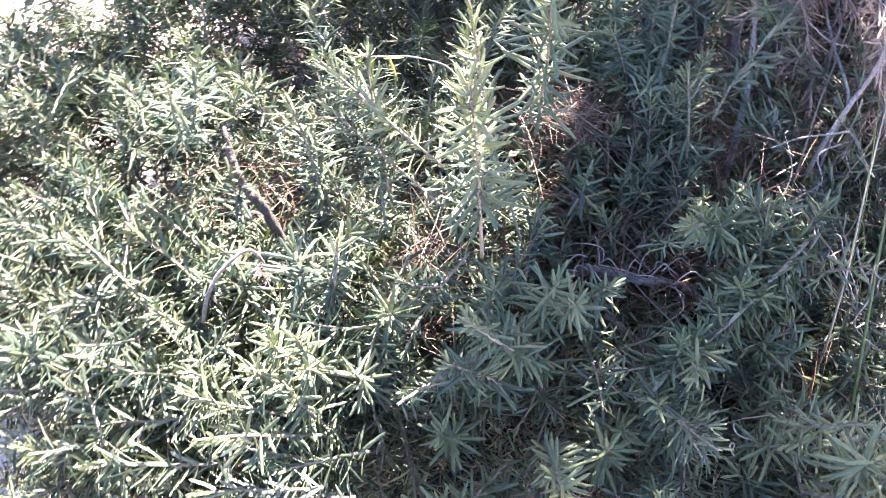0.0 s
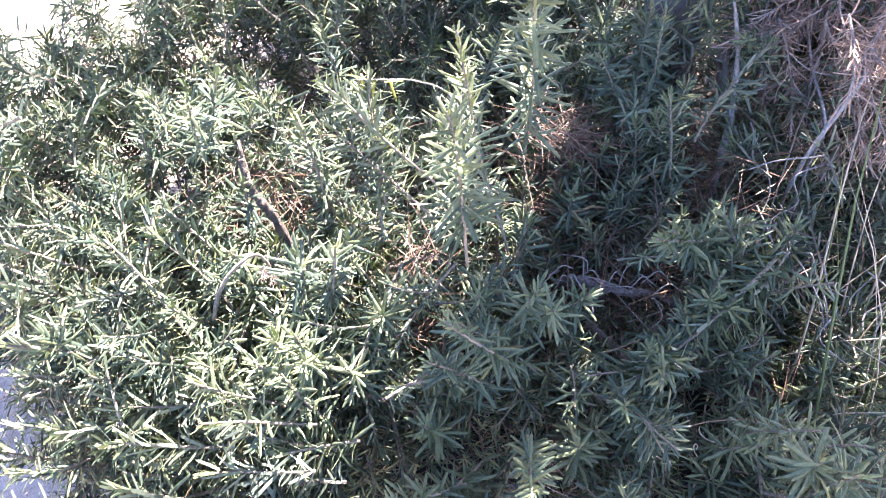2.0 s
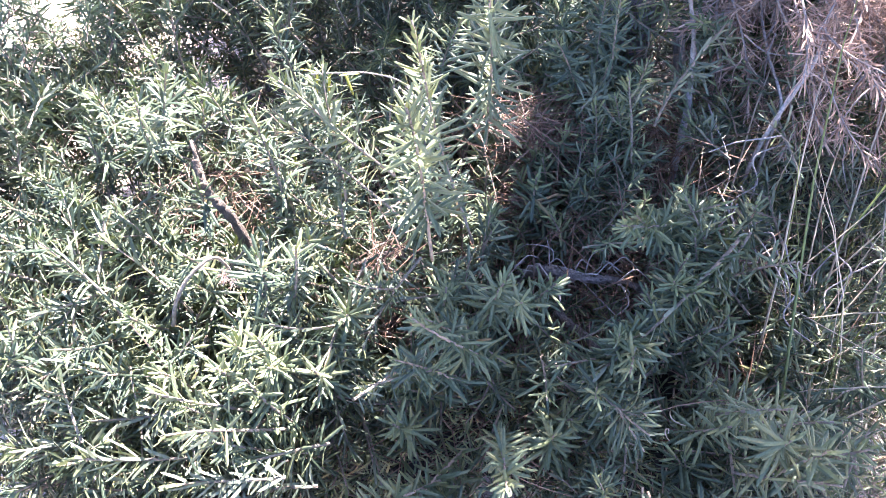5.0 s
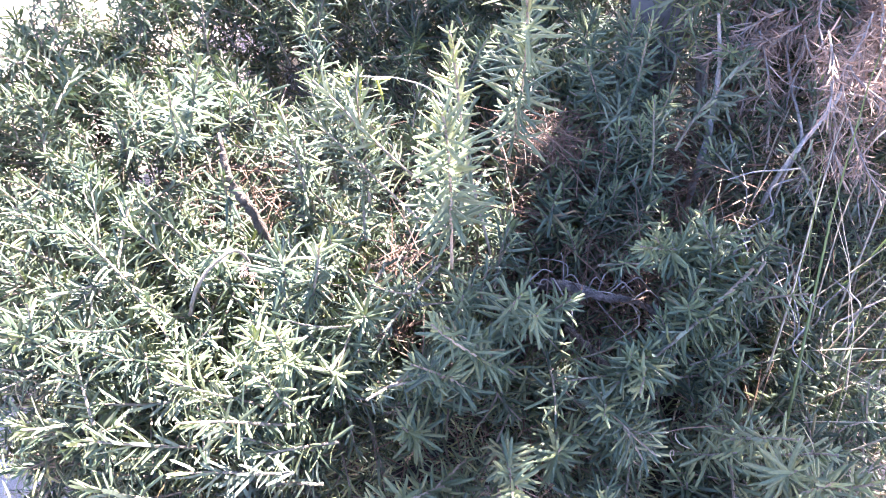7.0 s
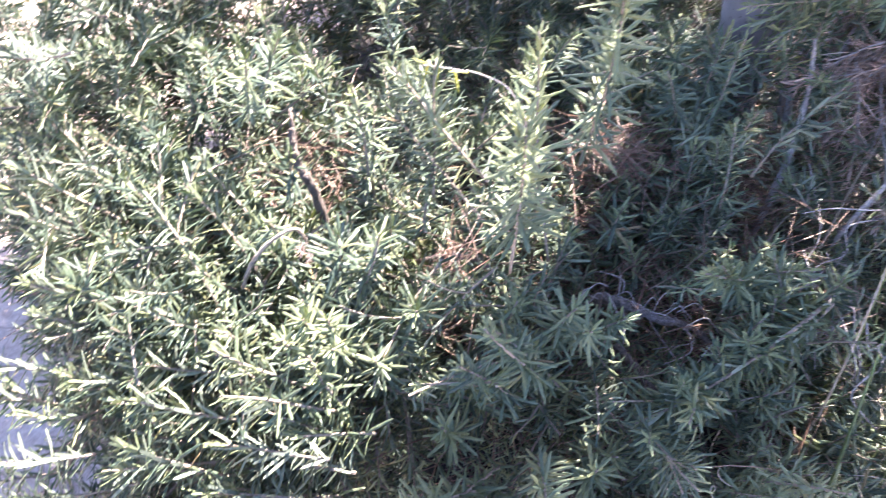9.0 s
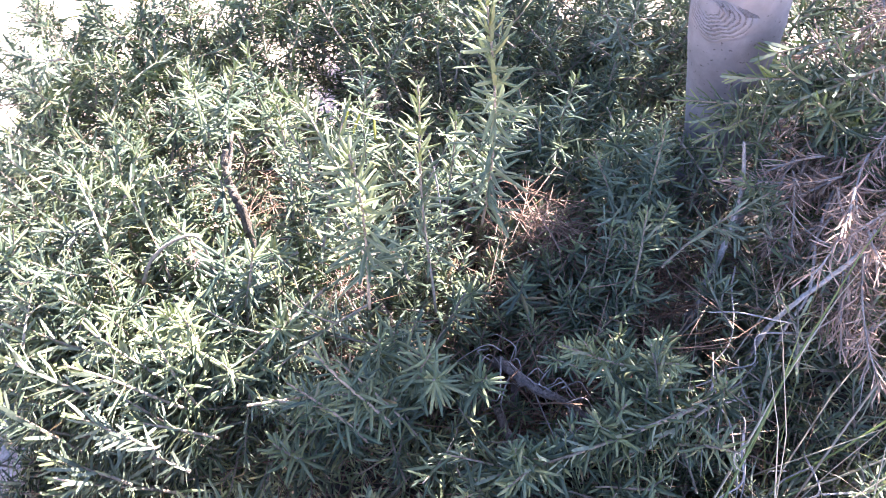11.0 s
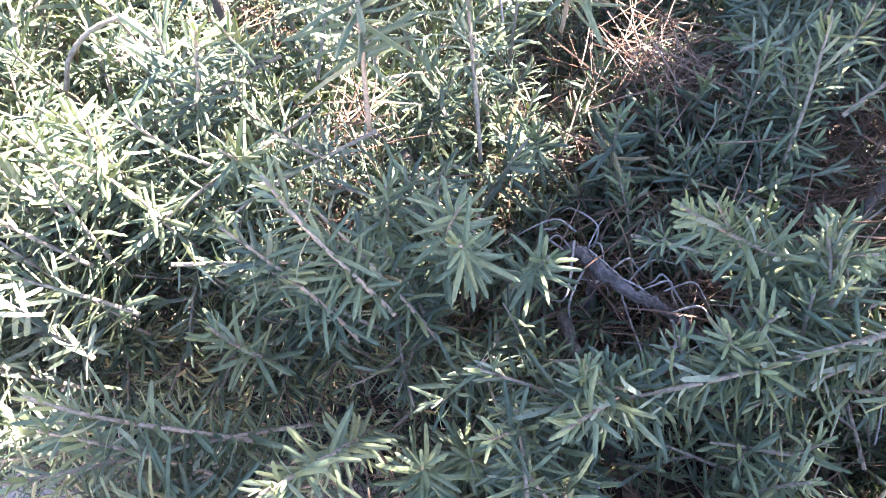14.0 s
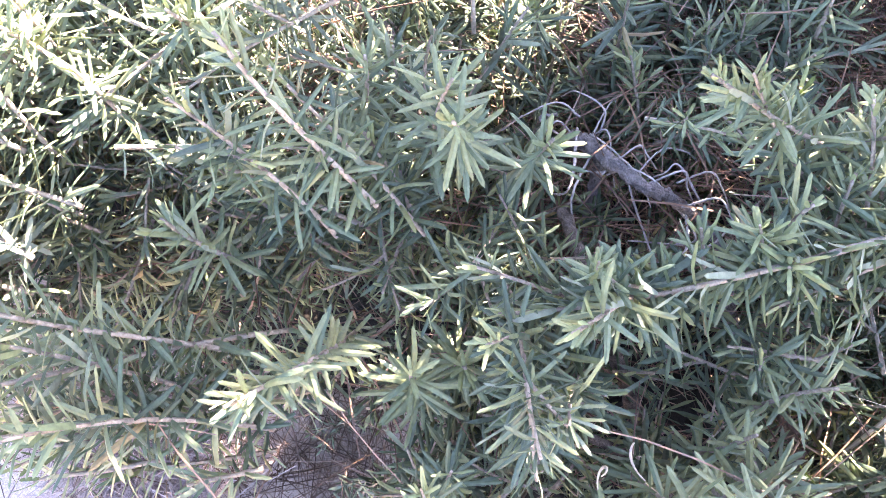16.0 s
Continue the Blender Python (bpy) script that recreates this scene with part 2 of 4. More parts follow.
def leaf_frames(axis, count, per, r, spread, size, droop=0.0, down=(0, 0, -1)):
    """Matrices of leaves in whorls on an axis (points); s runs 0..1 from base to tip. spread and size are functions of s."""
    n, mats, where = len(axis), [], []
    tang = np.gradient(axis, axis=0)
    tang /= np.linalg.norm(tang, axis=1)[:, None]
    turn = r.random() * 6.28
    for i in range(count):
        s = (i + 0.35 + 0.3 * r.random()) / count
        f = s * (n - 1)
        j = min(int(f), n - 2)
        p = axis[j] + (axis[j + 1] - axis[j]) * (f - j)
        t = tang[j]
        x = np.cross(t, (0.1, 0.98, 0.15))
        x /= np.linalg.norm(x)
        y = np.cross(t, x)
        turn += math.pi / per + r.normal(0, 0.15)
        for k in range(per):
            if r.random() < 0.06:
                continue
            a = turn + 2 * math.pi * k / per + r.normal(0, 0.28)
            th = radians(spread(s) + r.normal(0, 19))
            rad = math.cos(a) * x + math.sin(a) * y
            d = math.cos(th) * t + math.sin(th) * rad
            d = d + np.array(down) * droop * r.random()
            d /= np.linalg.norm(d)
            nn = t - d * np.dot(t, d)
            nn = nn / (np.linalg.norm(nn) + 1e-9) + r.normal(0, 0.36, 3)
            xx = np.cross(d, nn)
            xx /= np.linalg.norm(xx)
            nn = np.cross(xx, d)
            k2 = size(s) * r.uniform(0.62, 1.18)
            m = np.eye(4)
            m[:3, 0], m[:3, 1], m[:3, 2], m[:3, 3] = xx * (0.55 + 0.45 * k2), d * k2, nn * k2, p + rad * 0.0012
            mats.append(m)
            where.append(s)
    return np.array(mats), np.array(where)


def bent(length, bend, n=9, wave=0.0, phase=0.0):
    s = np.linspace(0, 1, n)
    return np.stack((bend * length * s * s + wave * length * np.sin(3 * s + phase), wave * length * np.sin(4.4 * s + 2 * phase) * s, length * s), 1)


MATS = [LEAF, UNDER, YOUNG_LIT, STEM]
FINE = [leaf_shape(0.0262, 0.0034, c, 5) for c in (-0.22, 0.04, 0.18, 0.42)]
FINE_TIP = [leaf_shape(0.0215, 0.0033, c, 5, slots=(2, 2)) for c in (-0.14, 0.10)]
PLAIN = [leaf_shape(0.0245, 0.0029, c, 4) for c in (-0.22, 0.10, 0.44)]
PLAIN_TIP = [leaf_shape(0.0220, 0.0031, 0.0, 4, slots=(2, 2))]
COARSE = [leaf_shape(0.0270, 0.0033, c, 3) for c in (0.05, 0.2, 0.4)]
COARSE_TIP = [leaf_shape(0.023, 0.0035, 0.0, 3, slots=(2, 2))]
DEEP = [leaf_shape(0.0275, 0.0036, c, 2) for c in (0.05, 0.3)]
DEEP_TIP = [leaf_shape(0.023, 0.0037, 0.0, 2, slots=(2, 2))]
DRY = [leaf_shape(0.028, 0.0019, c, 4, 0.6, (0, 0)) for c in (-0.1, 0.2, 0.45)]


def leafed(axis, count, per, r, fine, young=0.1, spread=None, size=None):
    body, tips = ((COARSE, COARSE_TIP), (PLAIN, PLAIN_TIP), (FINE, FINE_TIP), (DEEP, DEEP_TIP))[fine]
    spread = spread or (lambda s: 84 - 50 * s ** 1.4)
    size = size or (lambda s: 0.78 + 0.40 * math.sin(min(1, s * 1.15) * 2.6) - (0.42 * (s - 0.8) / 0.2 if s > 0.8 else 0))
    mats, where = leaf_frames(axis, count, per, r, spread, size)
    shapes, pick = [], r.integers(0, 1000, len(mats))
    new_leaf = where > 1 - young
    for i, sh in enumerate(body):
        sel = (~new_leaf) & (pick % len(body) == i)
        if sel.any():
            shapes.append(scatter(sh, mats[sel]))
    for i, sh in enumerate(tips):
        sel = new_leaf & (pick % len(tips) == i)
        if sel.any():
            shapes.append(scatter(sh, mats[sel]))
    return shapes


def sprig_shape(length, r, fine=True, bend=0.1, gap=0.0085, per=4, young=0.1, sides=0):
    """A leafy shoot along +z from the origin, with side shoots."""
    axis = bent(length, bend, 9, 0.015, r.random() * 6)
    shapes = [tube(axis, np.linspace(0.0017, 0.0009, len(axis)), 5, 3)]
    shapes += leafed(axis, max(4, int(length / gap)), per, r, fine, young)
    for _ in range(sides):
        j = r.integers(1, 6)
        a, le = r.random() * 6.28, length * r.uniform(0.35, 0.6)
        ax2 = bent(le, 0.25, 6)
        tilt = (Matrix.Rotation(a, 4, "Z") @ Matrix.Rotation(radians(r.uniform(30, 55)), 4, "Y"))
        ax2 = ax2 @ np.array(tilt.to_3x3()).T + axis[j]
        shapes.append(tube(ax2, np.linspace(0.0013, 0.0008, len(ax2)), 4, 3))
        shapes += leafed(ax2, max(4, int(le / gap)), per, r, fine, young)
    return joined(shapes)


def aim(base, tip, length, spin):
    """The pose that lays a shoot of that length from base towards tip."""
    b, t = Vector(base), Vector(tip)
    q = (t - b).to_track_quat("Z", "Y").to_matrix().to_4x4()
    k = (t - b).length / length
    return Matrix.Translation(b) @ q @ Matrix.Rotation(spin, 4, "Z") @ Matrix.Diagonal((k, k, k, 1))


LONG = {}
for size_cm in (5, 7, 10, 13, 17, 21):
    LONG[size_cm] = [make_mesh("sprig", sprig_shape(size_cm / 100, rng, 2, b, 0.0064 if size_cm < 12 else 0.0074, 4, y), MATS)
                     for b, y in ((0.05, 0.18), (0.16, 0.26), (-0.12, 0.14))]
FILL_KINDS = ((0.10, 0.15, 0.10, 1), (0.12, 0.25, 0.06, 2), (0.09, 0.05, 0.14, 2), (0.11, -0.2, 0.05, 2), (0.08, 0.1, 0.0, 1), (0.13, 0.3, 0.08, 1), (0.10, 0.0, 0.03, 2), (0.07, 0.1, 0.16, 1))
FILL_SHAPES = [sprig_shape(le, rng, 1, b, 0.0070, 4, y, n) for le, b, y, n in FILL_KINDS]
deep_rng = np.random.default_rng(11)
SHADE_SHAPES = [sprig_shape(le, deep_rng, 0, b, 0.0106, 4, y, n) for le, b, y, n in FILL_KINDS]
DEEP_SHAPES = [sprig_shape(le, deep_rng, 3, b, 0.0100, 4, y, n) for le, b, y, n in FILL_KINDS]
FILL_LEN = (0.10, 0.12, 0.09, 0.11, 0.08, 0.13, 0.10, 0.07)
FILL = [make_mesh("sprig", sh, MATS) for sh in FILL_SHAPES]


# ---- ground: one sheet of sand out to the horizon ----
def ground_height(x, y):
    near = math.exp(-(x * x + (y - 0.6) ** 2) / 9)
    return near * (0.016 * noise.noise((x * 3, y * 3, 0.3)) + 0.007 * noise.noise((x * 11, y * 11, 2.1)) + 0.004 * noise.noise((x * 30, y * 30, 4.0))) - 0.004


def build_ground():
    n = 170
    u = np.linspace(-1, 1, n)
    xs, ys = 0.28 * np.sinh(u * 8.2), 0.28 * np.sinh(u * 8.2) + 0.4
    verts = [(x, y, ground_height(x, y)) for y in ys for x in xs]
    faces = [(j * n + i, j * n + i + 1, (j + 1) * n + i + 1, (j + 1) * n + i) for j in range(n - 1) for i in range(n - 1)]
    ob = new("ground", make_mesh("ground", shape_of(verts, faces, [0] * len(faces)), [SAND], True))
    return tagged(ob, "pale dry sandy ground with small lumps and litter", "ground", kind="structure")


build_ground()


# ---- the shrubs' common canopy ----
def steps(v, table):
    return float(np.interp(v, [a for a, _ in table], [b for _, b in table]))


LEFT_EDGE = ((0.0, -0.10), (0.10, -0.27), (0.18, -0.37), (0.28, -0.44), (0.45, -0.61), (0.6, -0.74), (0.7, -0.82), (0.8, -0.86), (0.88, -0.77), (0.95, -0.68), (1.1, -0.58), (1.3, -0.54), (2.4, -0.5))
FRONT_EDGE = ((-0.6, 0.35), (-0.45, 0.18), (-0.3, 0.13), (-0.16, 0.17), (-0.08, 0.21), (0.02, 0.255), (0.12, 0.255), (0.18, 0.14), (0.24, 0.05), (0.5, 0.02), (0.8, 0.3))
RIGHT_EDGE = ((0.0, 0.60), (0.3, 0.67), (0.5, 0.80), (0.8, 1.1), (1.2, 1.4), (2.4, 1.6))


def inside(x, y):
    return min(x - steps(y, LEFT_EDGE), y - steps(x, FRONT_EDGE), steps(y, RIGHT_EDGE) - x, 1.95 - y)


def canopy(x, y):
    d = inside(x, y)
    k = min(1, max(0, d / 0.16))
    h = 0.425 + 0.045 * noise.noise((x * 4.5, y * 4.5, 1.7)) + 0.035 * noise.noise((x * 11, y * 11, 3.1))
    gap = math.exp(-((x - 0.175) / 0.065) ** 2) * (1 / (1 + math.exp(-(y - 0.345) / 0.025))) * (1 / (1 + math.exp((y - 0.60) / 0.04)))
    back = math.exp(-((x - 0.17) / 0.10) ** 2 - ((y - 0.71) / 0.10) ** 2) - 1.6 * math.exp(-((x - 0.33) / 0.09) ** 2 - ((y - 0.83) / 0.07) ** 2)
    dip = 0.10 / (1 + math.exp(-(x - 0.44) / 0.03)) / (1 + math.exp((y - 0.66) / 0.04)) + 0.11 * math.exp(-((x + 0.12) / 0.30) ** 2 - ((y - 0.88) / 0.085) ** 2) - 0.06 * math.exp(-((x + 0.1) / 0.5) ** 2 - ((y - 1.15) / 0.12) ** 2) + 0.06 * math.exp(-((x + 0.23) / 0.07) ** 2 - ((y - 0.64) / 0.06) ** 2) + 0.03 * math.exp(-((x - 0.01) / 0.04) ** 2 - ((y - 0.485) / 0.03) ** 2)
    return (h - 0.13 * gap - 0.085 * back - dip) * (0.55 + 0.45 * math.sin(k * math.pi / 2))


SHRUBS = {"left": (-0.36, 0.52), "middle": (0.03, 0.52), "right": (0.52, 0.46), "back": (0.10, 1.05), "far": (0.75, 1.0)}
LABELS = {
    "left": "spreading grey-green shrub, narrow leaves, sunlit over the sand",
    "middle": "bushy narrow-leaved shrub with upright pale shoot tips",
    "right": "shaded blue-green shrub with long arching leafy shoots",
    "back": "dense grey-green shrub around a pale tree trunk",
    "far": "narrow-leaved shrub tangled with dry brown twigs",
}
shrub = {n: tagged(empty("shrub", x, y), LABELS[n], "shrub", "narrow-leaved shrubs") for n, (x, y) in SHRUBS.items()}


def owner(x, y):
    return min(SHRUBS, key=lambda n: ((x - SHRUBS[n][0]) ** 2 + (y - SHRUBS[n][1]) ** 2) * (0.8 if n == "middle" else 1))


# shoots told apart over the canopy, a little behind the nearest ones: base and tip
FAR_SHOOTS_A = [
    (-0.200, 0.690, 0.430, -0.212, 0.706, 0.503),
    (-0.390, 0.610, 0.410, -0.399, 0.592, 0.484),
    (-0.222, 0.560, 0.430, -0.214, 0.545, 0.496),
    (0.250, 0.650, 0.350, 0.245, 0.627, 0.423),
    (0.162, 0.610, 0.370, 0.158, 0.593, 0.437),
    (0.290, 0.710, 0.440, 0.286, 0.694, 0.516),
    (0.270, 0.760, 0.480, 0.251, 0.762, 0.566),
    (0.240, 0.770, 0.440, 0.210, 0.750, 0.522),
    (0.262, 0.800, 0.460, 0.253, 0.788, 0.544),
    (0.135, 0.420, 0.300, 0.127, 0.410, 0.357),
    (-0.430, 0.590, 0.420, -0.436, 0.561, 0.480),
    (-0.480, 0.540, 0.360, -0.552, 0.473, 0.420),
    (-0.560, 0.600, 0.340, -0.637, 0.561, 0.400),
    (-0.360, 0.700, 0.420, -0.372, 0.700, 0.500),
    (0.310, 0.360, 0.280, 0.313, 0.352, 0.340),
]
FAR_SHOOTS_B = [
    (-0.090, 0.700, 0.440, -0.085, 0.705, 0.520),
    (0.030, 0.690, 0.450, 0.022, 0.720, 0.540),
    (-0.300, 0.760, 0.420, -0.310, 0.755, 0.500),
    (-0.480, 0.700, 0.400, -0.500, 0.690, 0.470),
    (-0.150, 0.820, 0.420, -0.160, 0.810, 0.500),
    (0.050, 0.820, 0.420, 0.060, 0.800, 0.500),
    (0.120, 0.880, 0.430, 0.130, 0.850, 0.520),
    (0.400, 0.850, 0.470, 0.350, 0.800, 0.560),
    (0.420, 0.820, 0.480, 0.375, 0.760, 0.540),
    (0.340, 0.600, 0.380, 0.335, 0.590, 0.440),
    (0.300, 0.590, 0.370, 0.285, 0.580, 0.430),
    (0.420, 0.560, 0.380, 0.400, 0.545, 0.440),
    (0.215, 0.560, 0.340, 0.205, 0.570, 0.400),
    (0.380, 0.850, 0.600, 0.268, 0.780, 0.580),
    (0.391, 0.870, 0.590, 0.304, 0.770, 0.569),
]
FAR_SHOOTS_C = [
    (0.440, 0.880, 0.600, 0.354, 0.800, 0.626),
    (0.470, 0.900, 0.590, 0.402, 0.840, 0.655),
    (0.460, 0.880, 0.560, 0.420, 0.820, 0.630),
    (0.480, 0.930, 0.570, 0.440, 0.880, 0.600),
    (0.430, 0.900, 0.540, 0.390, 0.850, 0.600),
    (0.500, 0.900, 0.540, 0.455, 0.860, 0.570),
]
SHADED_SHOOTS = [
    (0.165, 0.694, 0.335, 0.177, 0.676, 0.4),
    (0.197, 0.667, 0.335, 0.197, 0.649, 0.4),
    (0.178, 0.653, 0.315, 0.166, 0.635, 0.38),
    (0.212, 0.642, 0.335, 0.224, 0.624, 0.4),
    (0.195, 0.619, 0.305, 0.195, 0.601, 0.37),
    (0.258, 0.691, 0.365, 0.246, 0.673, 0.43),
    (0.201, 0.697, 0.365, 0.213, 0.679, 0.43),
    (0.246, 0.608, 0.315, 0.246, 0.59, 0.38),
    (0.174, 0.606, 0.295, 0.162, 0.588, 0.36),
    (0.259, 0.629, 0.355, 0.271, 0.611, 0.42),
    (0.231, 0.737, 0.385, 0.231, 0.719, 0.45),
]


def place_long(rows):
    for bx, by, bz, tx, ty, tz in rows:
        name = owner(tx, ty)
        base = (bx + 0.45 * (bx - tx), by + 0.45 * (by - ty), bz + 0.45 * (bz - tz) - 0.045)
        le = math.dist(base, (tx, ty, tz))
        key = min(LONG, key=lambda c: abs(c / 100 - le))
        m = aim(base, (tx, ty, tz), key / 100, rng.random() * 6.28)
        held(part("sprig", LONG[key][rng.integers(0, 3)], shrub[name], m=m))


place_long(FAR_SHOOTS_A)
place_long(FAR_SHOOTS_B)
place_long(FAR_SHOOTS_C)
place_long(SHADED_SHOOTS)

# the rest of the foliage: an upper layer of single shoots, and joined shade foliage under it
placed = {n: 0 for n in SHRUBS}
under = {n: [] for n in SHRUBS}


def grow(x, y, depth, lean, single):
    n = owner(x, y)
    cx, cy = SHRUBS[n]
    d = inside(x, y)
    z = canopy(x, y) - depth
    out = np.array((x - cx, y - cy))
    reach = np.linalg.norm(out) + 1e-6
    edge = max(0.0, 1 - d / 0.22)
    if edge > 0:
        e = 0.02
        g = np.array((inside(x - e, y) - inside(x + e, y), inside(x, y - e) - inside(x, y + e)))
        out = out / reach * (1 - edge) * min(1, reach / 0.3) + g / (np.linalg.norm(g) + 1e-6) * edge * 1.2
    else:
        out = out / reach * min(1, reach / 0.3)
    way = np.array((out[0] * lean, out[1] * lean, 0.75 - 0.6 * edge)) + rng.normal(0, 0.42, 3)
    way /= np.linalg.norm(way)
    i = int(rng.integers(0, len(FILL)))
    le = FILL_LEN[i] * rng.uniform(0.85, 1.15)
    tip = np.array((x, y, max(0.05, z)))
    base = tip - way * le
    base[2] = max(base[2], 0.015)
    m = aim(base, tip, FILL_LEN[i], rng.random() * 6.28)
    if single and placed[n] < 270:
        placed[n] += 1
        held(part("sprig", FILL[i], shrub[n], m=m))
    else:
        under[n].append((i, depth > 0.14 or y > 1.4, m))


def fill(step, depth, spread, lean, single, y0=0.0, y1=2.3):
    for y in np.arange(y0, y1, step):
        for x in np.arange(-0.9, 1.5, step):
            px, py = x + rng.uniform(-0.5, 0.5) * step, y + rng.uniform(-0.5, 0.5) * step
            if inside(px, py) > (-0.01 if depth < 0.05 else 0.05) and not (py > 1.3 and abs(px) > 0.9):
                sparse = depth < 0.02 and noise.noise((px * 8, py * 8, 5.3)) > 0.24
                if math.dist((px, py), (0.33, 0.97)) > 0.075 and not sparse:
                    grow(px, py, depth + rng.uniform(-spread, spread), lean, single)


fill(0.052, 0.0, 0.035, 1.0, True, 0.0, 1.15)
fill(0.074, 0.0, 0.03, 0.7, False, 1.15, 2.1)
fill(0.054, 0.09, 0.035, 0.8, False, 0.0, 1.3)
fill(0.085, 0.11, 0.03, 0.7, False, 1.3, 2.1)
fill(0.075, 0.05, 0.03, 0.8, False, 0.85, 1.4)
fill(0.070, 0.18, 0.04, 0.6, False, 0.0, 1.5)
fill(0.085, 0.27, 0.04, 0.5, False, 0.0, 1.1)
for x0, x1, y0, y1, d0, d1, count in ((0.28, 0.48, 0.5, 0.82, 0.05, 0.16, 40), (0.14, 0.36, 0.16, 0.40, 0.08, 0.24, 44), (-0.3, 0.0, 0.26, 0.48, 0.07, 0.2, 50), (-0.62, -0.25, 0.82, 1.2, -0.06, 0.1, 60), (-0.66, -0.28, 0.58, 0.95, 0.02, 0.2, 80), (0.40, 0.62, 0.86, 1.25, -0.16, 0.02, 90), (0.42, 0.95, 1.0, 1.75, -0.22, 0.02, 150), (0.16, 0.27, 0.74, 0.90, -0.09, 0.06, 34), (-0.45, 0.05, 0.25, 0.60, -0.02, 0.05, 120), (0.28, 0.50, 0.60, 0.90, 0.12, 0.3, 50), (0.0, 0.30, 1.15, 1.65, -0.05, 0.15, 70), (-0.45, 0.35, 1.50, 1.92, -0.12, 0.12, 130), (-0.45, -0.12, 0.96, 1.25, 0.0, 0.2, 60)):
    for _ in range(count):
        grow(rng.uniform(x0, x1), rng.uniform(y0, y1), rng.uniform(d0, d1), 0.8, False)
# low drooping shoots round the sandy rim
for _ in range(150):
    y = rng.uniform(0.12, 0.75)
    x = steps(y, LEFT_EDGE) + rng.uniform(-0.03, 0.12)
    if inside(x, y) > -0.05:
        grow(x, y, rng.uniform(0.05, 0.2), 1.2, False)
for _ in range(14):
    x = rng.uniform(-0.3, 0.0)
    grow(x, steps(x, FRONT_EDGE) + rng.uniform(-0.02, 0.08), rng.uniform(0.04, 0.18), 1.2, False)
for n, rows in under.items():
    by_kind = {}
    for i, deep, m in rows:
        by_kind.setdefault((i, deep), []).append(np.array(m))
    if by_kind:
        sh = joined([scatter((DEEP_SHAPES if deep else SHADE_SHAPES)[i], ms) for (i, deep), ms in by_kind.items()])
        tagged(held(part("inner_foliage", make_mesh("inner_foliage", sh, MATS), shrub[n], "dense shaded inner leaves")), kind="stuff")


# ---- woody limbs ----
def limb(name, points, r0, r1, parent, mat=WOOD, sides=8, label="", rough=0.25):
    p = smooth_line(points, (9 if rough > 0.3 else 5) * len(points))
    p[1:-1] += rng.normal(0, 0.06 * max(r0, r1), (len(p) - 2, 3))
    swell = 1 + rough * 0.14 * rng.normal(0, 1, len(p)).clip(-1.2, 1.5)
    return held(part(name, make_mesh(name, tube(p, np.linspace(r0, r1, len(p)) * swell, sides, 0, rough), [mat], True), parent, label))


for n, (cx, cy) in SHRUBS.items():
    for k in range(9):
        a = 2 * math.pi * k / 9 + rng.uniform(-0.25, 0.25)
        r = rng.uniform(0.16, 0.30)
        ex, ey = cx + r * math.cos(a), cy + r * math.sin(a)
        top = max(0.08, canopy(ex, ey) - 0.12)
        limb("branch", [(cx + 0.02 * math.cos(a), cy + 0.02 * math.sin(a), -0.02), (cx + r * 0.4 * math.cos(a + 0.2), cy + r * 0.4 * math.sin(a + 0.2), top * 0.55), (ex, ey, top)], 0.009, 0.003, shrub[n])

# gnarled limbs that show through the leaves
limb("branch", [(-0.211, 0.572, 0.506), (-0.208, 0.560, 0.488), (-0.201, 0.554, 0.464), (-0.188, 0.549, 0.435), (-0.172, 0.538, 0.36), (-0.14, 0.52, 0.20)], 0.0036, 0.0068, shrub["left"], sides=12, label="gnarled grey-brown bare branch", rough=0.5)
limb("branch", [(-0.240, 0.640, 0.43), (-0.226, 0.612, 0.492), (-0.220, 0.597, 0.500), (-0.214, 0.582, 0.486), (-0.208, 0.566, 0.480)], 0.0018, 0.0024, shrub["left"], rough=0.5)
limb("twig", [(-0.222, 0.405, 0.44), (-0.212, 0.415, 0.468), (-0.196, 0.432, 0.488), (-0.175, 0.448, 0.496), (-0.166, 0.452, 0.482), (-0.16, 0.45, 0.44)], 0.0022, 0.0015, shrub["left"], STEM, 7, "bent pale brown twig", 0.4)
limb("branch", [(0.150, 0.565, 0.27), (0.168, 0.528, 0.34), (0.190, 0.505, 0.368), (0.222, 0.492, 0.370), (0.250, 0.497, 0.362), (0.29, 0.50, 0.33), (0.34, 0.48, 0.25)], 0.0066, 0.0028, shrub["right"], FLAKY, 12, "rough flaking grey branch", 0.6)
for k in range(7):
    x, y = 0.15 + 0.018 * k, 0.53 - 0.005 * k
    limb("twig", [(x, y, 0.357), (x + rng.normal(0, 0.02), y + rng.normal(-0.01, 0.02), 0.35 + rng.normal(0, 0.015)), (x + rng.normal(0.01, 0.03), y - abs(rng.normal(0.03, 0.02)), 0.32 + rng.normal(0, 0.015))], 0.0012, 0.0006, shrub["right"], DRYWOOD, 5, rough=0.5)
limb("branch", [(0.19, 0.52, 0.345), (0.20, 0.505, 0.28), (0.212, 0.488, 0.22), (0.26, 0.46, 0.06)], 0.0042, 0.006, shrub["right"], FLAKY, label="rough flaking grey branch", rough=0.6)
limb("branch", [(0.184, 0.472, 0.335), (0.223, 0.433, 0.325), (0.30, 0.40, 0.22)], 0.0045, 0.006, shrub["right"], rough=0.5)
limb("branch", [(-0.06, 0.525, 0.36), (-0.013, 0.525, 0.385), (0.024, 0.512, 0.382), (0.07, 0.49, 0.30)], 0.0034, 0.0045, shrub["middle"], rough=0.5)
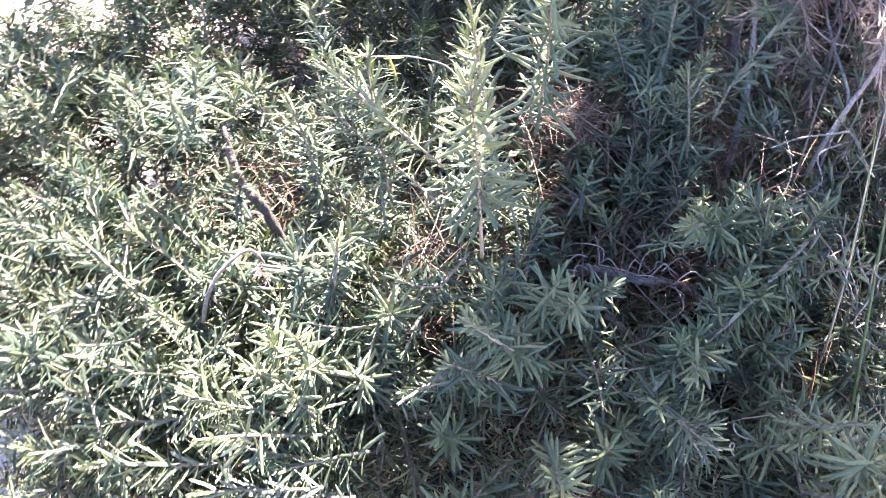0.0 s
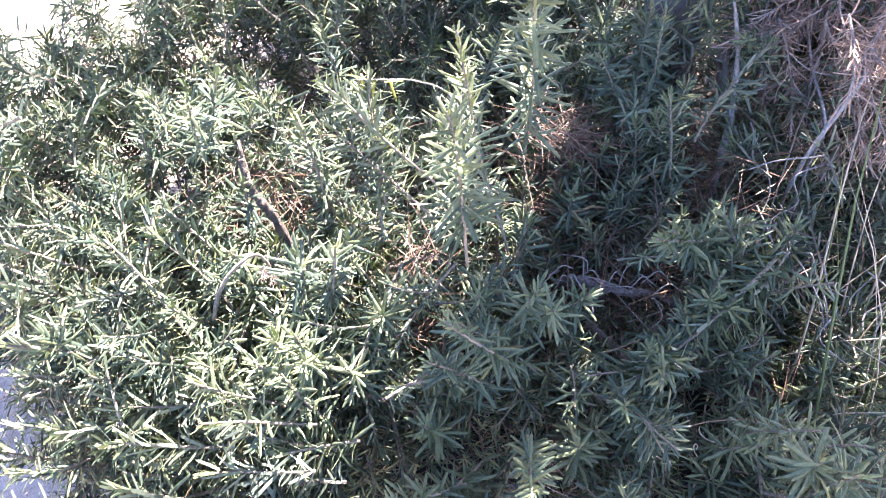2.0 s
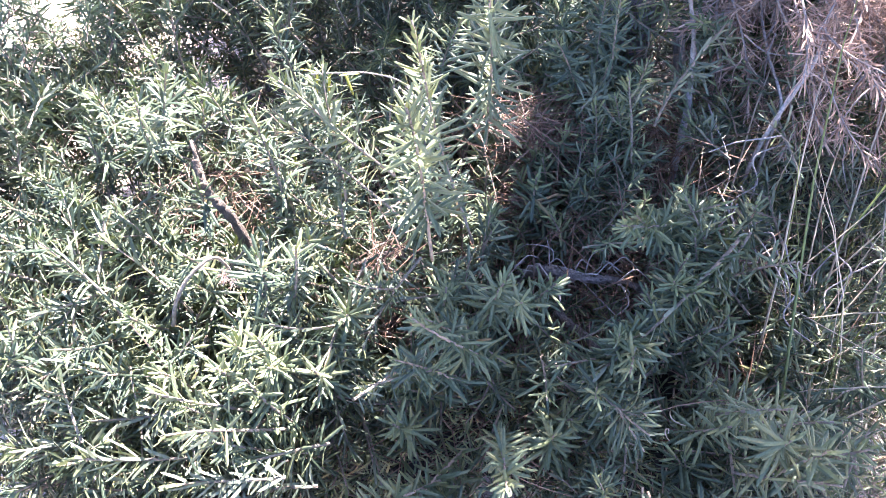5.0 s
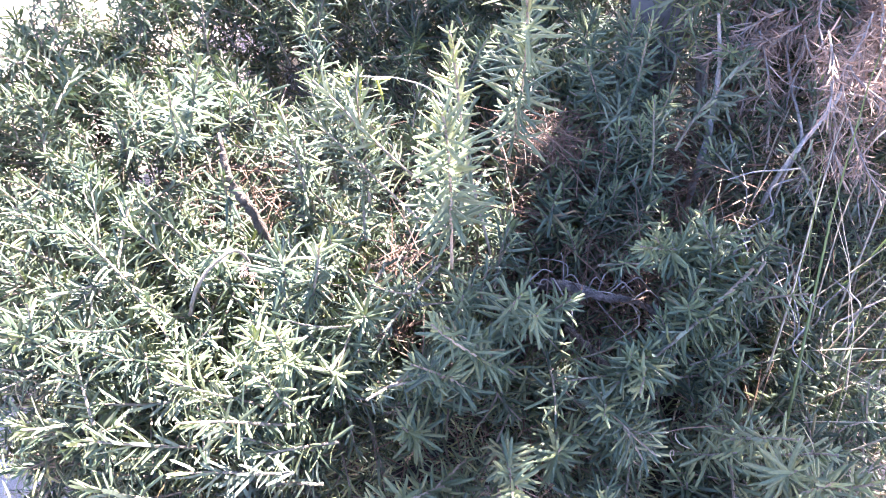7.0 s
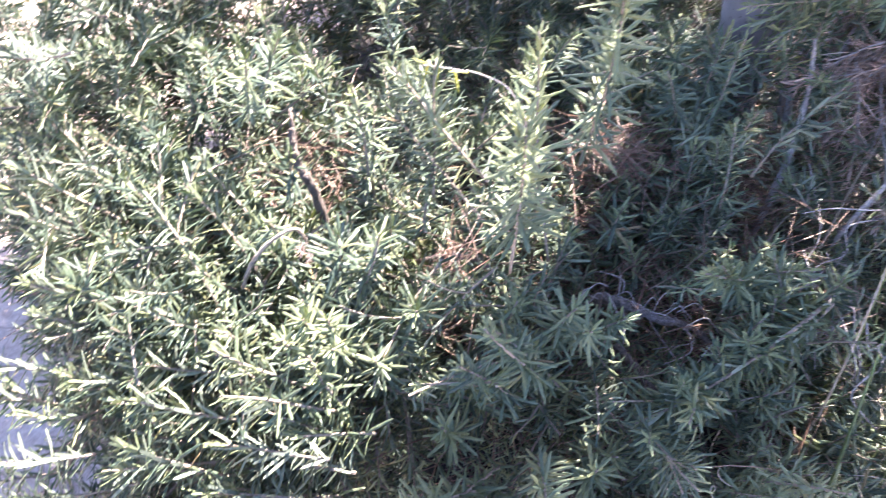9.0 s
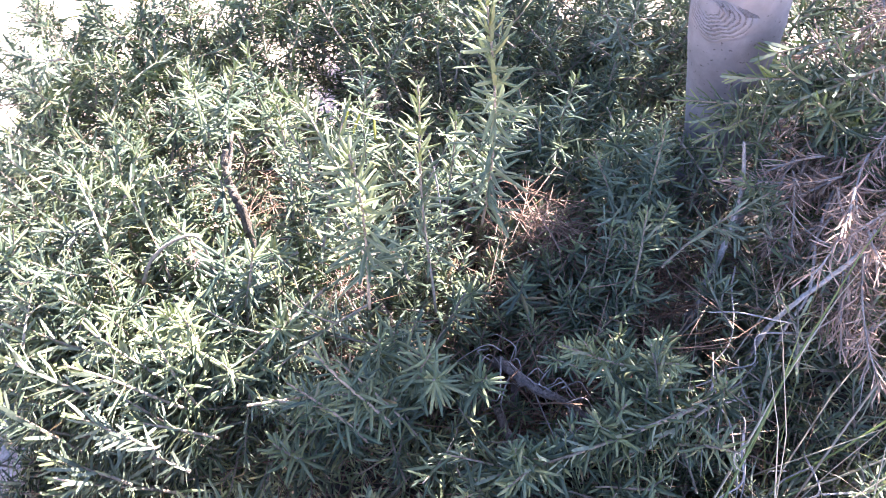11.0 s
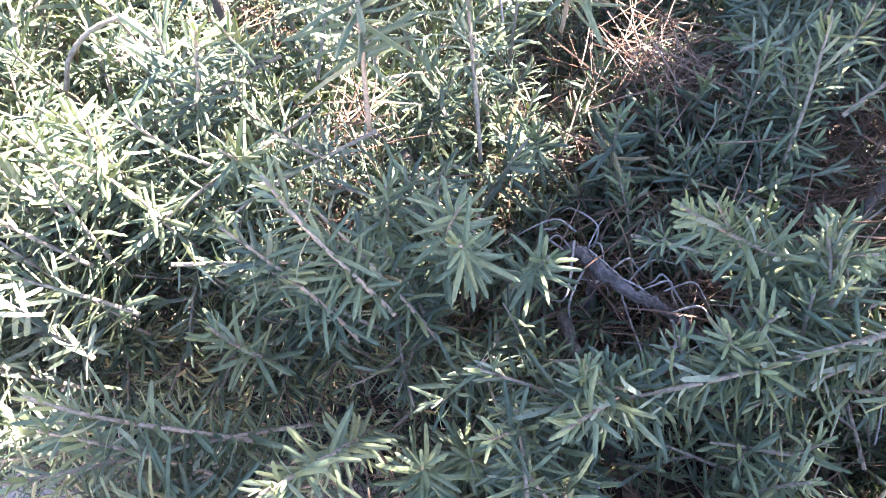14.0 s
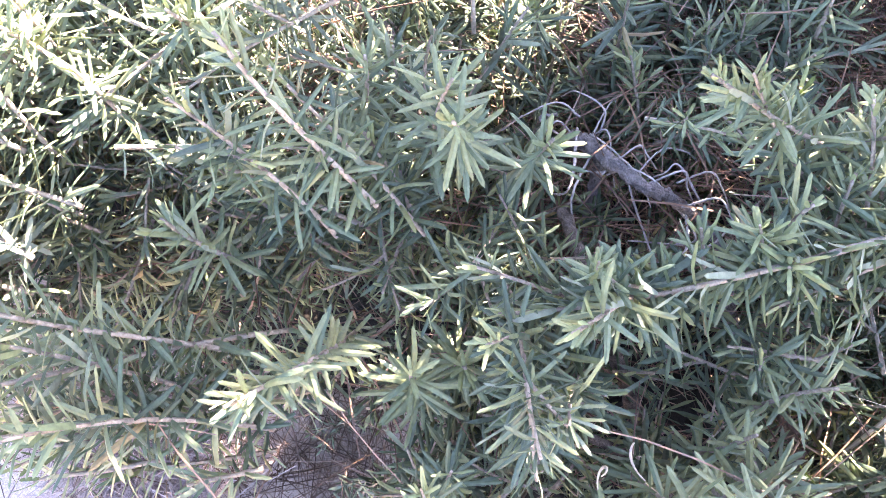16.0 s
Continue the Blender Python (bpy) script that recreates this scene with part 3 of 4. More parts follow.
limb("branch", [(0.352, 0.786, 0.552), (0.362, 0.784, 0.522), (0.372, 0.776, 0.486), (0.377, 0.750, 0.428), (0.373, 0.722, 0.388), (0.37, 0.69, 0.28)], 0.0017, 0.0052, shrub["back"], DRYWOOD, label="bare purplish-grey stick", rough=0.4)


# ---- shoots whose leaves show singly ----
LEAF_MESH = [make_mesh("leaf", s, MATS) for s in FINE]
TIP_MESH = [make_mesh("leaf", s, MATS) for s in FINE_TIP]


def leafy_sprig(base, tip, young=0.16, grown=1.0, wide=66, flare=34, gap=0.0068, thick=0.0017, bare=0.0, reach=0.35):
    name = owner(tip[0], tip[1])
    base = tuple(q + reach * (q - p) - (0.018 if i == 2 else 0) for i, (q, p) in enumerate(zip(base, tip)))
    le = math.dist(base, tip)
    axis = bent(le, rng.uniform(-0.08, 0.12), 14, 0.025, rng.random() * 6)
    axis[:, :2] -= axis[-1, :2] * np.linspace(0, 1, 14)[:, None]
    m = aim(base, tip, le, rng.random() * 6.28)
    down = tuple(m.to_3x3().inverted() @ Vector((0, 0, -1)))
    stem = held(part("sprig", make_mesh("stem", tube(axis, np.linspace(thick, 0.0011, 14), 7, 0, 0.25), [STEM], True), shrub[name], "brown felted stem with single narrow leaves", m))
    mats, where = leaf_frames(axis, max(6, int(le / gap)), 4, rng, lambda s: wide - flare * s ** 2.5, lambda s: grown * (0.95 + 0.2 * math.sin(s * 2.8) - (0.55 * (s - 0.82) / 0.18 if s > 0.82 else 0)), 0.35, down)
    for lm, s in zip(mats, where):
        if s < bare:
            continue
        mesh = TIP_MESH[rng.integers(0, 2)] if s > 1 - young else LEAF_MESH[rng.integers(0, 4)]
        part("leaf", mesh, stem, m=Matrix(lm.tolist()))


# the three tall upright shoots, sunlit look painted in with extra pale leaves
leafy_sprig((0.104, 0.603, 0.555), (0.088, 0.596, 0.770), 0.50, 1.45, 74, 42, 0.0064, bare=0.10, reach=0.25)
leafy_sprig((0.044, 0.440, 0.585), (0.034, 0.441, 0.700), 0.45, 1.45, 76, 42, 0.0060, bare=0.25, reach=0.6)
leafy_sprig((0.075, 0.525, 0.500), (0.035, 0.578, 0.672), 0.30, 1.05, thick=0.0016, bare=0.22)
# shoots that lie along the canopy: base and tip
LYING = [
    (-0.020, 0.530, 0.570, -0.106, 0.579, 0.615), (-0.048, 0.536, 0.540, -0.060, 0.609, 0.600), (-0.130, 0.575, 0.470, -0.147, 0.602, 0.550),
    (-0.285, 0.625, 0.490, -0.257, 0.597, 0.572), (-0.281, 0.418, 0.470, -0.335, 0.465, 0.500), (-0.230, 0.367, 0.421, -0.300, 0.352, 0.455),
    (-0.224, 0.321, 0.440, -0.315, 0.312, 0.422), (-0.298, 0.307, 0.405, -0.350, 0.274, 0.420), (-0.118, 0.290, 0.455, -0.182, 0.263, 0.502),
    (-0.155, 0.318, 0.446, -0.215, 0.318, 0.470), (-0.096, 0.422, 0.480, -0.081, 0.434, 0.533), (0.330, 0.545, 0.425, 0.236, 0.476, 0.494),
    (0.257, 0.400, 0.415, 0.230, 0.336, 0.449),
]
LYING_LOW = [
    (-0.120, 0.250, 0.440, -0.208, 0.252, 0.402), (-0.077, 0.285, 0.420, -0.130, 0.262, 0.433), (-0.123, 0.255, 0.385, -0.180, 0.246, 0.368),
    (-0.150, 0.240, 0.335, -0.196, 0.188, 0.355), (-0.055, 0.210, 0.395, -0.120, 0.182, 0.399), (0.036, 0.258, 0.392, -0.024, 0.205, 0.470),
    (-0.075, 0.200, 0.355, -0.125, 0.142, 0.380), (0.043, 0.264, 0.373, -0.040, 0.153, 0.433),
    (0.039, 0.235, 0.330, -0.024, 0.174, 0.332), (0.375, 0.494, 0.429, 0.322, 0.431, 0.391), (0.350, 0.505, 0.420, 0.319, 0.537, 0.462),
    (0.052, 0.374, 0.387, -0.030, 0.338, 0.425), (0.080, 0.365, 0.455, 0.029, 0.357, 0.525), (0.285, 0.655, 0.440, 0.274, 0.685, 0.503),
]
LYING_LEFT = [
    (-0.420, 0.480, 0.440, -0.510, 0.493, 0.470), (-0.390, 0.300, 0.410, -0.471, 0.280, 0.420), (-0.350, 0.220, 0.400, -0.432, 0.188, 0.400),
    (-0.350, 0.370, 0.440, -0.430, 0.358, 0.462), (-0.320, 0.210, 0.350, -0.401, 0.172, 0.360), (-0.280, 0.180, 0.340, -0.351, 0.141, 0.350),
    (-0.290, 0.300, 0.420, -0.350, 0.277, 0.432), (-0.220, 0.240, 0.390, -0.300, 0.210, 0.400), (-0.110, 0.230, 0.370, -0.184, 0.195, 0.395),
    (-0.215, 0.275, 0.430, -0.282, 0.266, 0.445), (-0.200, 0.180, 0.300, -0.260, 0.130, 0.310), (-0.540, 0.640, 0.350, -0.620, 0.610, 0.380),
]
# upright shoots seen as whorls from above: tip, and how far the leaves open
WHORLS = [
    (0.017, 0.349, 0.440, 1.0), (-0.068, 0.337, 0.470, 1.0), (-0.036, 0.385, 0.486, 1.0), (0.172, 0.446, 0.436, 0.95), (0.117, 0.425, 0.476, 1.1),
    (0.131, 0.400, 0.476, 1.1), (0.313, 0.471, 0.440, 1.1), (0.349, 0.517, 0.472, 1.1), (-0.202, 0.452, 0.498, 0.85), (-0.212, 0.338, 0.469, 0.9),
    (-0.254, 0.397, 0.474, 0.9), (0.183, 0.324, 0.368, 1.0), (0.161, 0.300, 0.390, 1.1), (0.227, 0.314, 0.392, 1.1),
]
WHORLS_B = [
    (0.358, 0.265, 0.455, 1.15), (0.392, 0.258, 0.448, 1.15), (0.377, 0.340, 0.372, 1.1), (0.374, 0.444, 0.372, 1.0), (0.370, 0.408, 0.382, 1.0),
    (0.058, 0.431, 0.458, 1.0), (0.344, 0.371, 0.360, 1.0), (0.078, 0.395, 0.440, 1.0), (-0.150, 0.385, 0.470, 0.9), (0.430, 0.470, 0.430, 1.0),
    (0.375, 0.300, 0.440, 1.1), (0.412, 0.290, 0.432, 1.1), (0.402, 0.232, 0.430, 0.95), (0.435, 0.262, 0.440, 0.95),
    (0.148, 0.444, 0.305, 0.7), (-0.110, 0.350, 0.455, 0.95), (0.005, 0.300, 0.425, 1.0), (0.330, 0.300, 0.400, 1.0),
]
def beside(row, spread):
    """A side shoot next to a lying one, a little lower and shorter."""
    q = np.array(row) + np.tile(rng.normal(0, spread, 3) * (1, 1, 0.5) - (0, 0, 0.014), 2)
    q[3:] = q[:3] + (q[3:] - q[:3]) * rng.uniform(0.7, 0.95)
    return tuple(float(v) for v in q)


for row in LYING + LYING_LOW + LYING_LEFT:
    leafy_sprig(row[:3], row[3:])
place_long([beside(row, 0.022) for row in LYING + LYING_LOW + LYING_LOW + LYING_LEFT + LYING_LEFT])
for x, y, z, k in WHORLS + WHORLS_B:
    leafy_sprig((x - 0.10 * (x - 0.05) + rng.normal(0, 0.014), y + 0.012 + rng.normal(0, 0.014), z - 0.055), (x, y, z), 0.18, k * rng.uniform(0.88, 1.1), rng.uniform(66, 82), 40, 0.0066, reach=0.15)
# a cluster of shoot tips, pale leaves painting a patch of full sun
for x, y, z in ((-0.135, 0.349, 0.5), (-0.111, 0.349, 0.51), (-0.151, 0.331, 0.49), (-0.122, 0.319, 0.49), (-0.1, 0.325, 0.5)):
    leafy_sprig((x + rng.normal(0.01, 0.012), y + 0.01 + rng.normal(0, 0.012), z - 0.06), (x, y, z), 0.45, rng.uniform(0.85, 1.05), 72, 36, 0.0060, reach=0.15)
# shoots that hang before the pale trunk, and low ones over the needle heap
for row in ((0.392, 0.865, 0.600, 0.292, 0.845, 0.517), (0.405, 0.845, 0.630, 0.312, 0.830, 0.602), (0.425, 0.860, 0.605, 0.335, 0.850, 0.535), (0.405, 0.880, 0.660, 0.338, 0.860, 0.615), (0.440, 0.850, 0.640, 0.380, 0.820, 0.585)):
    leafy_sprig(row[:3], row[3:], 0.12, 1.05)
for row in ((0.05, 0.22, 0.36, 0.006, 0.177, 0.365), (0.008, 0.212, 0.37, -0.028, 0.18, 0.375), (0.039, 0.198, 0.34, -0.001, 0.157, 0.345), (0.094, 0.224, 0.33, 0.072, 0.196, 0.335)):
    leafy_sprig(row[:3], row[3:], 0.08, 1.0, reach=0.1)
leafy_sprig((0.103, 0.300, 0.375), (0.108, 0.229, 0.448), 0.0, 0.95)
# the long bare-based branch that reaches over the gap
leafy_sprig((0.335, 0.470, 0.435), (0.190, 0.344, 0.412), 0.12, 1.05, 62, 26, 0.0066, 0.0023, reach=0.30)
for k in range(9):
    q = np.array((0.325, 0.461, 0.430)) + (np.array((0.215, 0.366, 0.412)) - (0.325, 0.461, 0.430)) * k / 8
    tip = q + np.array((rng.normal(-0.012, 0.02), rng.normal(-0.022, 0.015), rng.uniform(0.005, 0.035)))
    place_long([(*(float(v) for v in q), *(float(v) for v in tip))])

# ---- young gum tree with a ringed knot ----
def gum_leaf_shape():
    return leaf_shape(0.11, 0.019, 0.25, 3, 0.1, (0, 1))


def build_tree():
    tr = tagged(empty("tree", 0.33, 0.95), "slender gum tree with smooth pale bark and ringed knot", "tree")
    pts = smooth_line([(0.352, 0.96, -0.05), (0.348, 0.955, 0.2), (0.336, 0.945, 0.42), (0.303, 0.93, 0.62), (0.288, 0.92, 0.78), (0.27, 0.95, 1.4), (0.33, 1.1, 2.2), (0.28, 1.2, 3.2)], 80)
    rad = np.interp(pts[:, 2], [-0.05, 0.06, 0.25, 0.45, 0.62, 0.78, 1.4, 3.2], [0.070, 0.052, 0.044, 0.045, 0.056, 0.055, 0.045, 0.018])
    held(part("trunk", make_mesh("trunk", tube(pts, rad, 32, 0, 0.02), [BARK], True), tr))
    fork = smooth_line([(0.312, 0.940, 0.58), (0.320, 0.945, 0.68), (0.345, 0.952, 0.77), (0.40, 0.975, 0.92), (0.52, 1.04, 1.15), (0.66, 1.15, 1.5), (0.75, 1.3, 2.0)], 50)
    held(part("limb", make_mesh("limb", tube(fork, np.interp(np.linspace(0, 1, 50), [0, .2, .5, 1], [0.028, 0.040, 0.03, 0.010]), 24, 0, 0.03), [BARK], True), tr, "pale forking limb"))
    # the knot: a sunken scar ringed by folds of bark on the trunk's face
    kx, kz, verts, faces, slots, dark = 0.266, 0.655, [], [], [], []
    rings, around = 72, 60
    for i in range(rings):
        u = i / (rings - 1)
        for k in range(around):
            a = 2 * math.pi * k / around
            wob = 1 + 0.08 * math.sin(3 * a + 1) + 0.04 * math.sin(7 * a)
            rx, rz = 0.040 * u * wob, 0.030 * u * wob
            x = rx * math.cos(a) + 0.016 * u * u
            z = rz * math.sin(a) - 0.012 * u * u
            ridge = math.sin(62 * u + 0.7 * math.sin(2 * a) + 0.9 * math.sin(5 * a) + 0.5 * math.sin(11 * a + 9 * u))
            side = 0.35 + 0.65 * (0.5 + 0.5 * math.cos(a + 0.6))
            fold = 0.0016 * ridge * side * min(1, max(0, (u - 0.22) / 0.12)) * (1 - u ** 5)
            out = 0.0075 * (1 - u ** 2) * 0.8 + fold
            sx = kx + x - 0.302
            back = 0.0585 - math.sqrt(max(0.0004, 0.0585 ** 2 - sx * sx))
            verts.append((kx + x, 0.9265 - 0.0585 + back - out - 0.0012 * (1 - u) + 0.003 * u ** 8 + (0.625 - kz) * -0.02, kz + z))
            # darker slot on the low parts of the folds and the upper rim
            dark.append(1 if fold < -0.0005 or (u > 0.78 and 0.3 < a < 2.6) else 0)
    for i in range(rings - 1):
        for k in range(around):
            a, c = i * around + k, i * around + (k + 1) % around
            faces.append((a, c, c + around, a + around))
            slots.append(dark[a])
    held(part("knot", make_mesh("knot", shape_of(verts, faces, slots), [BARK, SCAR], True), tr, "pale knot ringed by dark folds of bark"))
    # unseen leafy limbs and crown, added overhead to shade chosen spots and block sky
    leaf, clumps = gum_leaf_shape(), []
    spots = [((0.485 + 0.185 * rng.random(), 0.88 + 0.50 * rng.random(), 1.08 + 0.24 * rng.random()), 0.085) for _ in range(30)]
    spots += [((0.0 + 0.55 * rng.random(), 1.60 + 0.55 * rng.random(), 1.2 + 0.22 * rng.random()), 0.10) for _ in range(16)]
    spots += [((0.30 + 0.22 * rng.random(), 1.50 + 0.25 * rng.random(), 1.15 + 0.15 * rng.random()), 0.08) for _ in range(5)]
    spots += [((0.68 + 0.13 * rng.random(), 1.38 + 0.20 * rng.random(), 1.15 + 0.1 * rng.random()), 0.065) for _ in range(11)]
    spots += [((0.35 + 0.11 * rng.random(), 0.95 + 0.15 * rng.random(), 1.2 + 0.1 * rng.random()), 0.06) for _ in range(5)]
    spots += [((0.62 + 0.08 * rng.random(), 0.94 + 0.16 * rng.random(), 1.15 + 0.1 * rng.random()), 0.06) for _ in range(4)]
    spots += [((0.63 + 0.10 * rng.random(), 0.87 + 0.13 * rng.random(), 1.15 + 0.1 * rng.random()), 0.05) for _ in range(5)]
    spots += [((0.58 + 0.09 * rng.random(), 1.02 + 0.14 * rng.random(), 1.16 + 0.1 * rng.random()), 0.045) for _ in range(5)]
    spots += [((0.3 + rng.normal(0, 0.8), min(1.7, 0.9 + rng.normal(0, 0.8)), 3.2 + rng.normal(0, 0.35)), 0.25) for _ in range(360)]
    mats = []
    for (x, y, z), spread in spots:
        for _ in range(15 if z < 2 else 21):
            p = np.array((x, y, z)) + rng.normal(0, spread, 3) * (1, 1, 0.6)
            # leaves left out so that sun reaches two patches below
            if z < 2 and rng.random() < 0.8 and min(math.dist(p[:2], (0.64, 1.27)) / 0.10, math.dist(p[:2], (0.56, 1.48)) / 0.07) < 1:
                continue
            q = Euler((rng.uniform(-2.2, -0.9), rng.normal(0, 0.4), rng.random() * 6.28)).to_matrix()
            m = np.eye(4)
            m[:3, :3], m[:3, 3] = np.array(q) * rng.uniform(0.7, 1.2), p
            mats.append(m)
    tagged(held(part("crown", make_mesh("crown", scatter(leaf, mats), [GUMLEAF, GUMLEAF]), tr, "loose unseen crown of narrow gum leaves added for shade")), kind="stuff")
    # unseen twigs that carry the added clumps
    for k in range(7):
        (x, y, z), _ = spots[k * 3]
        limb("twig", [(0.55 + 0.015 * k, 1.04 + 0.015 * k, 1.15 + 0.05 * k), ((x + 0.58) / 2, (y + 1.07) / 2, z + 0.1), (x, y, z)], 0.006, 0.002, tr, BARK)
    for k in range(6):
        (x, y, z), _ = spots[30 + k * 2]
        limb("twig", [(0.30, 0.96, 1.4 + 0.04 * k), ((x + 0.3) / 2, (y + 1.0) / 2, z + 0.12), (x, y, z)], 0.0042, 0.002, tr, BARK)
    for k in range(9):
        (x, y, z), _ = spots[87 + k * 38]
        limb("twig", [(0.31, 1.12, 2.2 + 0.15 * k), ((x + 0.3) / 2, (y + 1.1) / 2, (z + 2.5) / 2), (x, y, z)], 0.014, 0.004, tr, BARK)
    return tr


GUMLEAF = leaf_material("gum_leaf", [(0.0, (0.07, 0.11, 0.05)), (1.0, (0.13, 0.17, 0.08))], 0.45, 0.5, 0.2, (1.2, 1.3, 0.7))
tree = build_tree()


# ---- dry brush: brown drooping shoots on bleached twigs ----
def dry_shape(length, r):
    axis = bent(length, 0.35, 8, 0.03, r.random() * 6)
    shapes = [tube(axis, np.linspace(0.0014, 0.0007, 8), 4, 1)]
    mats, _ = leaf_frames(axis, int(length / 0.0066), 4, r, lambda s: 46 - 18 * s, lambda s: 0.75 + 0.4 * r.random(), 0.0)
    pick = r.integers(0, 3, len(mats))
    shapes += [scatter(DRY[i], mats[pick == i]) for i in range(3)]
    return joined(shapes)


DRY_SHAPES = [dry_shape(le, rng) for le in (0.09, 0.12, 0.10, 0.14)]
DRY_MESH = [make_mesh("dry_sprig", s, [DEAD, DRYWOOD]) for s in DRY_SHAPES]
dry = tagged(empty("dry_shrub", 0.56, 0.84), "dead shrub with brown drooping leaves and bleached twigs", "dead shrub")
for _ in range(170):
    x, y = rng.uniform(0.42, 0.72), rng.uniform(0.72, 1.00)
    if y < 0.80 and x < 0.44 + 0.5 * (0.80 - y):
        continue
    z = 0.56 - 0.10 * abs(x - 0.52) - 0.16 * max(0, 0.76 - y) + rng.uniform(-0.10, 0.03)
    way = np.array((0.8 * (x - 0.58), y - 0.98, -0.30)) * 2.2 + rng.normal(0, 0.34, 3)
    way /= np.linalg.norm(way)
    i = int(rng.integers(0, 4))
    le = (0.09, 0.12, 0.10, 0.14)[i]
    base = np.array((x, y, z))
    held(part("dry_sprig", DRY_MESH[i], dry, m=aim(base, base + way * le, le, rng.random() * 6.28)))
for _ in range(46):
    base = np.array((rng.uniform(0.44, 0.80), rng.uniform(0.98, 1.30), rng.uniform(0.52, 0.66)))
    way = np.array((rng.normal(0, 0.5), -0.6 + rng.normal(0, 0.3), -0.35 + rng.normal(0, 0.3)))
    i = int(rng.integers(0, 4))
    le = (0.09, 0.12, 0.10, 0.14)[i]
    held(part("dry_sprig", DRY_MESH[i], dry, m=aim(base, base + way / np.linalg.norm(way) * le, le, rng.random() * 6.28)))
limb("twig", [(0.433, 0.978, 0.50), (0.398, 0.928, 0.48), (0.395, 0.89, 0.44), (0.40, 0.85, 0.37), (0.45, 0.83, 0.2)], 0.0040, 0.0050, dry, DRYWOOD, 7, "bleached bare twig")
limb("twig", [(0.51, 0.90, 0.47), (0.488, 0.871, 0.465), (0.472, 0.779, 0.46), (0.474, 0.695, 0.44), (0.47, 0.68, 0.38), (0.50, 0.70, 0.2)], 0.0014, 0.0022, dry, DRYWOOD, 6)
for k in range(5):
    x, y = 0.415 + 0.022 * k, 0.955 - 0.03 * (k % 3)
    limb("twig", [(x + 0.03, y + 0.06, 0.53), (x + rng.normal(0, 0.01), y, 0.50), (x - 0.02 + rng.normal(0, 0.01), y - 0.05, 0.47), (x - 0.03, y - 0.09 + rng.normal(0, 0.01), 0.41)], 0.0022, 0.0012, dry, DRYWOOD, 6)
limb("twig", [(0.365, 0.93, 0.455), (0.392, 0.893, 0.40), (0.42, 0.87, 0.25)], 0.0040, 0.0050, dry, DRYWOOD, 7, "broken upright grey stub")
limb("twig", [(0.46, 0.645, 0.440), (0.44, 0.634, 0.448), (0.405, 0.640, 0.435), (0.373, 0.63, 0.43)], 0.0011, 0.0007, dry, DRYWOOD, 5)
limb("twig", [(0.51, 0.74, 0.52), (0.494, 0.703, 0.50), (0.46, 0.669, 0.45), (0.443, 0.651, 0.40), (0.45, 0.66, 0.25)], 0.0022, 0.0030, dry, DRYWOOD, 6)
for k in range(8):
    a, x, y = rng.random() * 6.28, rng.uniform(0.47, 0.68), rng.uniform(0.66, 0.96)
    z = rng.uniform(0.40, 0.50)
    dx, dy = 0.07 * math.cos(a), 0.07 * math.sin(a)
    limb("twig", [(x - dx, y - dy, z + rng.normal(0, 0.02)), (x + rng.normal(0, 0.012), y + rng.normal(0, 0.012), z + 0.012), (x + dx, y + dy, z + rng.normal(0, 0.02)), (x + 1.7 * dx, y + 1.5 * dy, z - 0.05)], 0.0006, 0.0011, dry, DRYWOOD, 5)


# fine tangled twigs between the dead shrub and the grass
for k in range(16):
    x, y, a = rng.uniform(0.40, 0.56), rng.uniform(0.50, 0.74), rng.uniform(0.9, 2.4)
    z = canopy(x, y) + rng.uniform(0.0, 0.04)
    line = [(x + 0.022 * i * math.cos(a) + rng.normal(0, 0.008), y - 0.022 * i * math.sin(a) + rng.normal(0, 0.008), z - 0.004 * i * i + rng.normal(0, 0.006)) for i in range(5)]
    limb("twig", line, 0.0012, 0.0007, dry, DRYWOOD, 5, rough=0.5)


# ---- grass tufts ----
def blade_shape(length, width, arch, r):
    s = np.linspace(0, 1, 9)
    line = np.stack((arch * length * s ** 2, 0.05 * length * np.sin(5 * s + r.random() * 6) * s, length * (s - 0.35 * arch * s ** 2)), 1)
    verts, faces = [], []
    for p, w in zip(line, width * np.minimum(1, 1.08 - s ** 3)):
        verts += [p + (0, -w / 2, 0), p + (-0.25 * w, 0, 0), p + (0, w / 2, 0), p + (0.10 * w, 0, 0)]
    for i in range(8):
        for k in range(4):
            a, c = 4 * i + k, 4 * i + (k + 1) % 4
            faces.append((a, c, c + 4, a + 4))
    return shape_of(verts, faces, [0] * len(faces))


BLADE_SHAPES = [blade_shape(le, w, a, rng) for le, w, a in ((0.50, 0.0022, 0.5), (0.54, 0.0026, 0.7), (0.52, 0.0018, 0.35), (0.58, 0.0030, 0.95), (0.55, 0.0017, 0.6))]
STRAW = [make_mesh("blade", s, [STRAW_BLADE], True) for s in BLADE_SHAPES]
GREEN = [make_mesh("blade", s, [GREEN_BLADE], True) for s in BLADE_SHAPES]


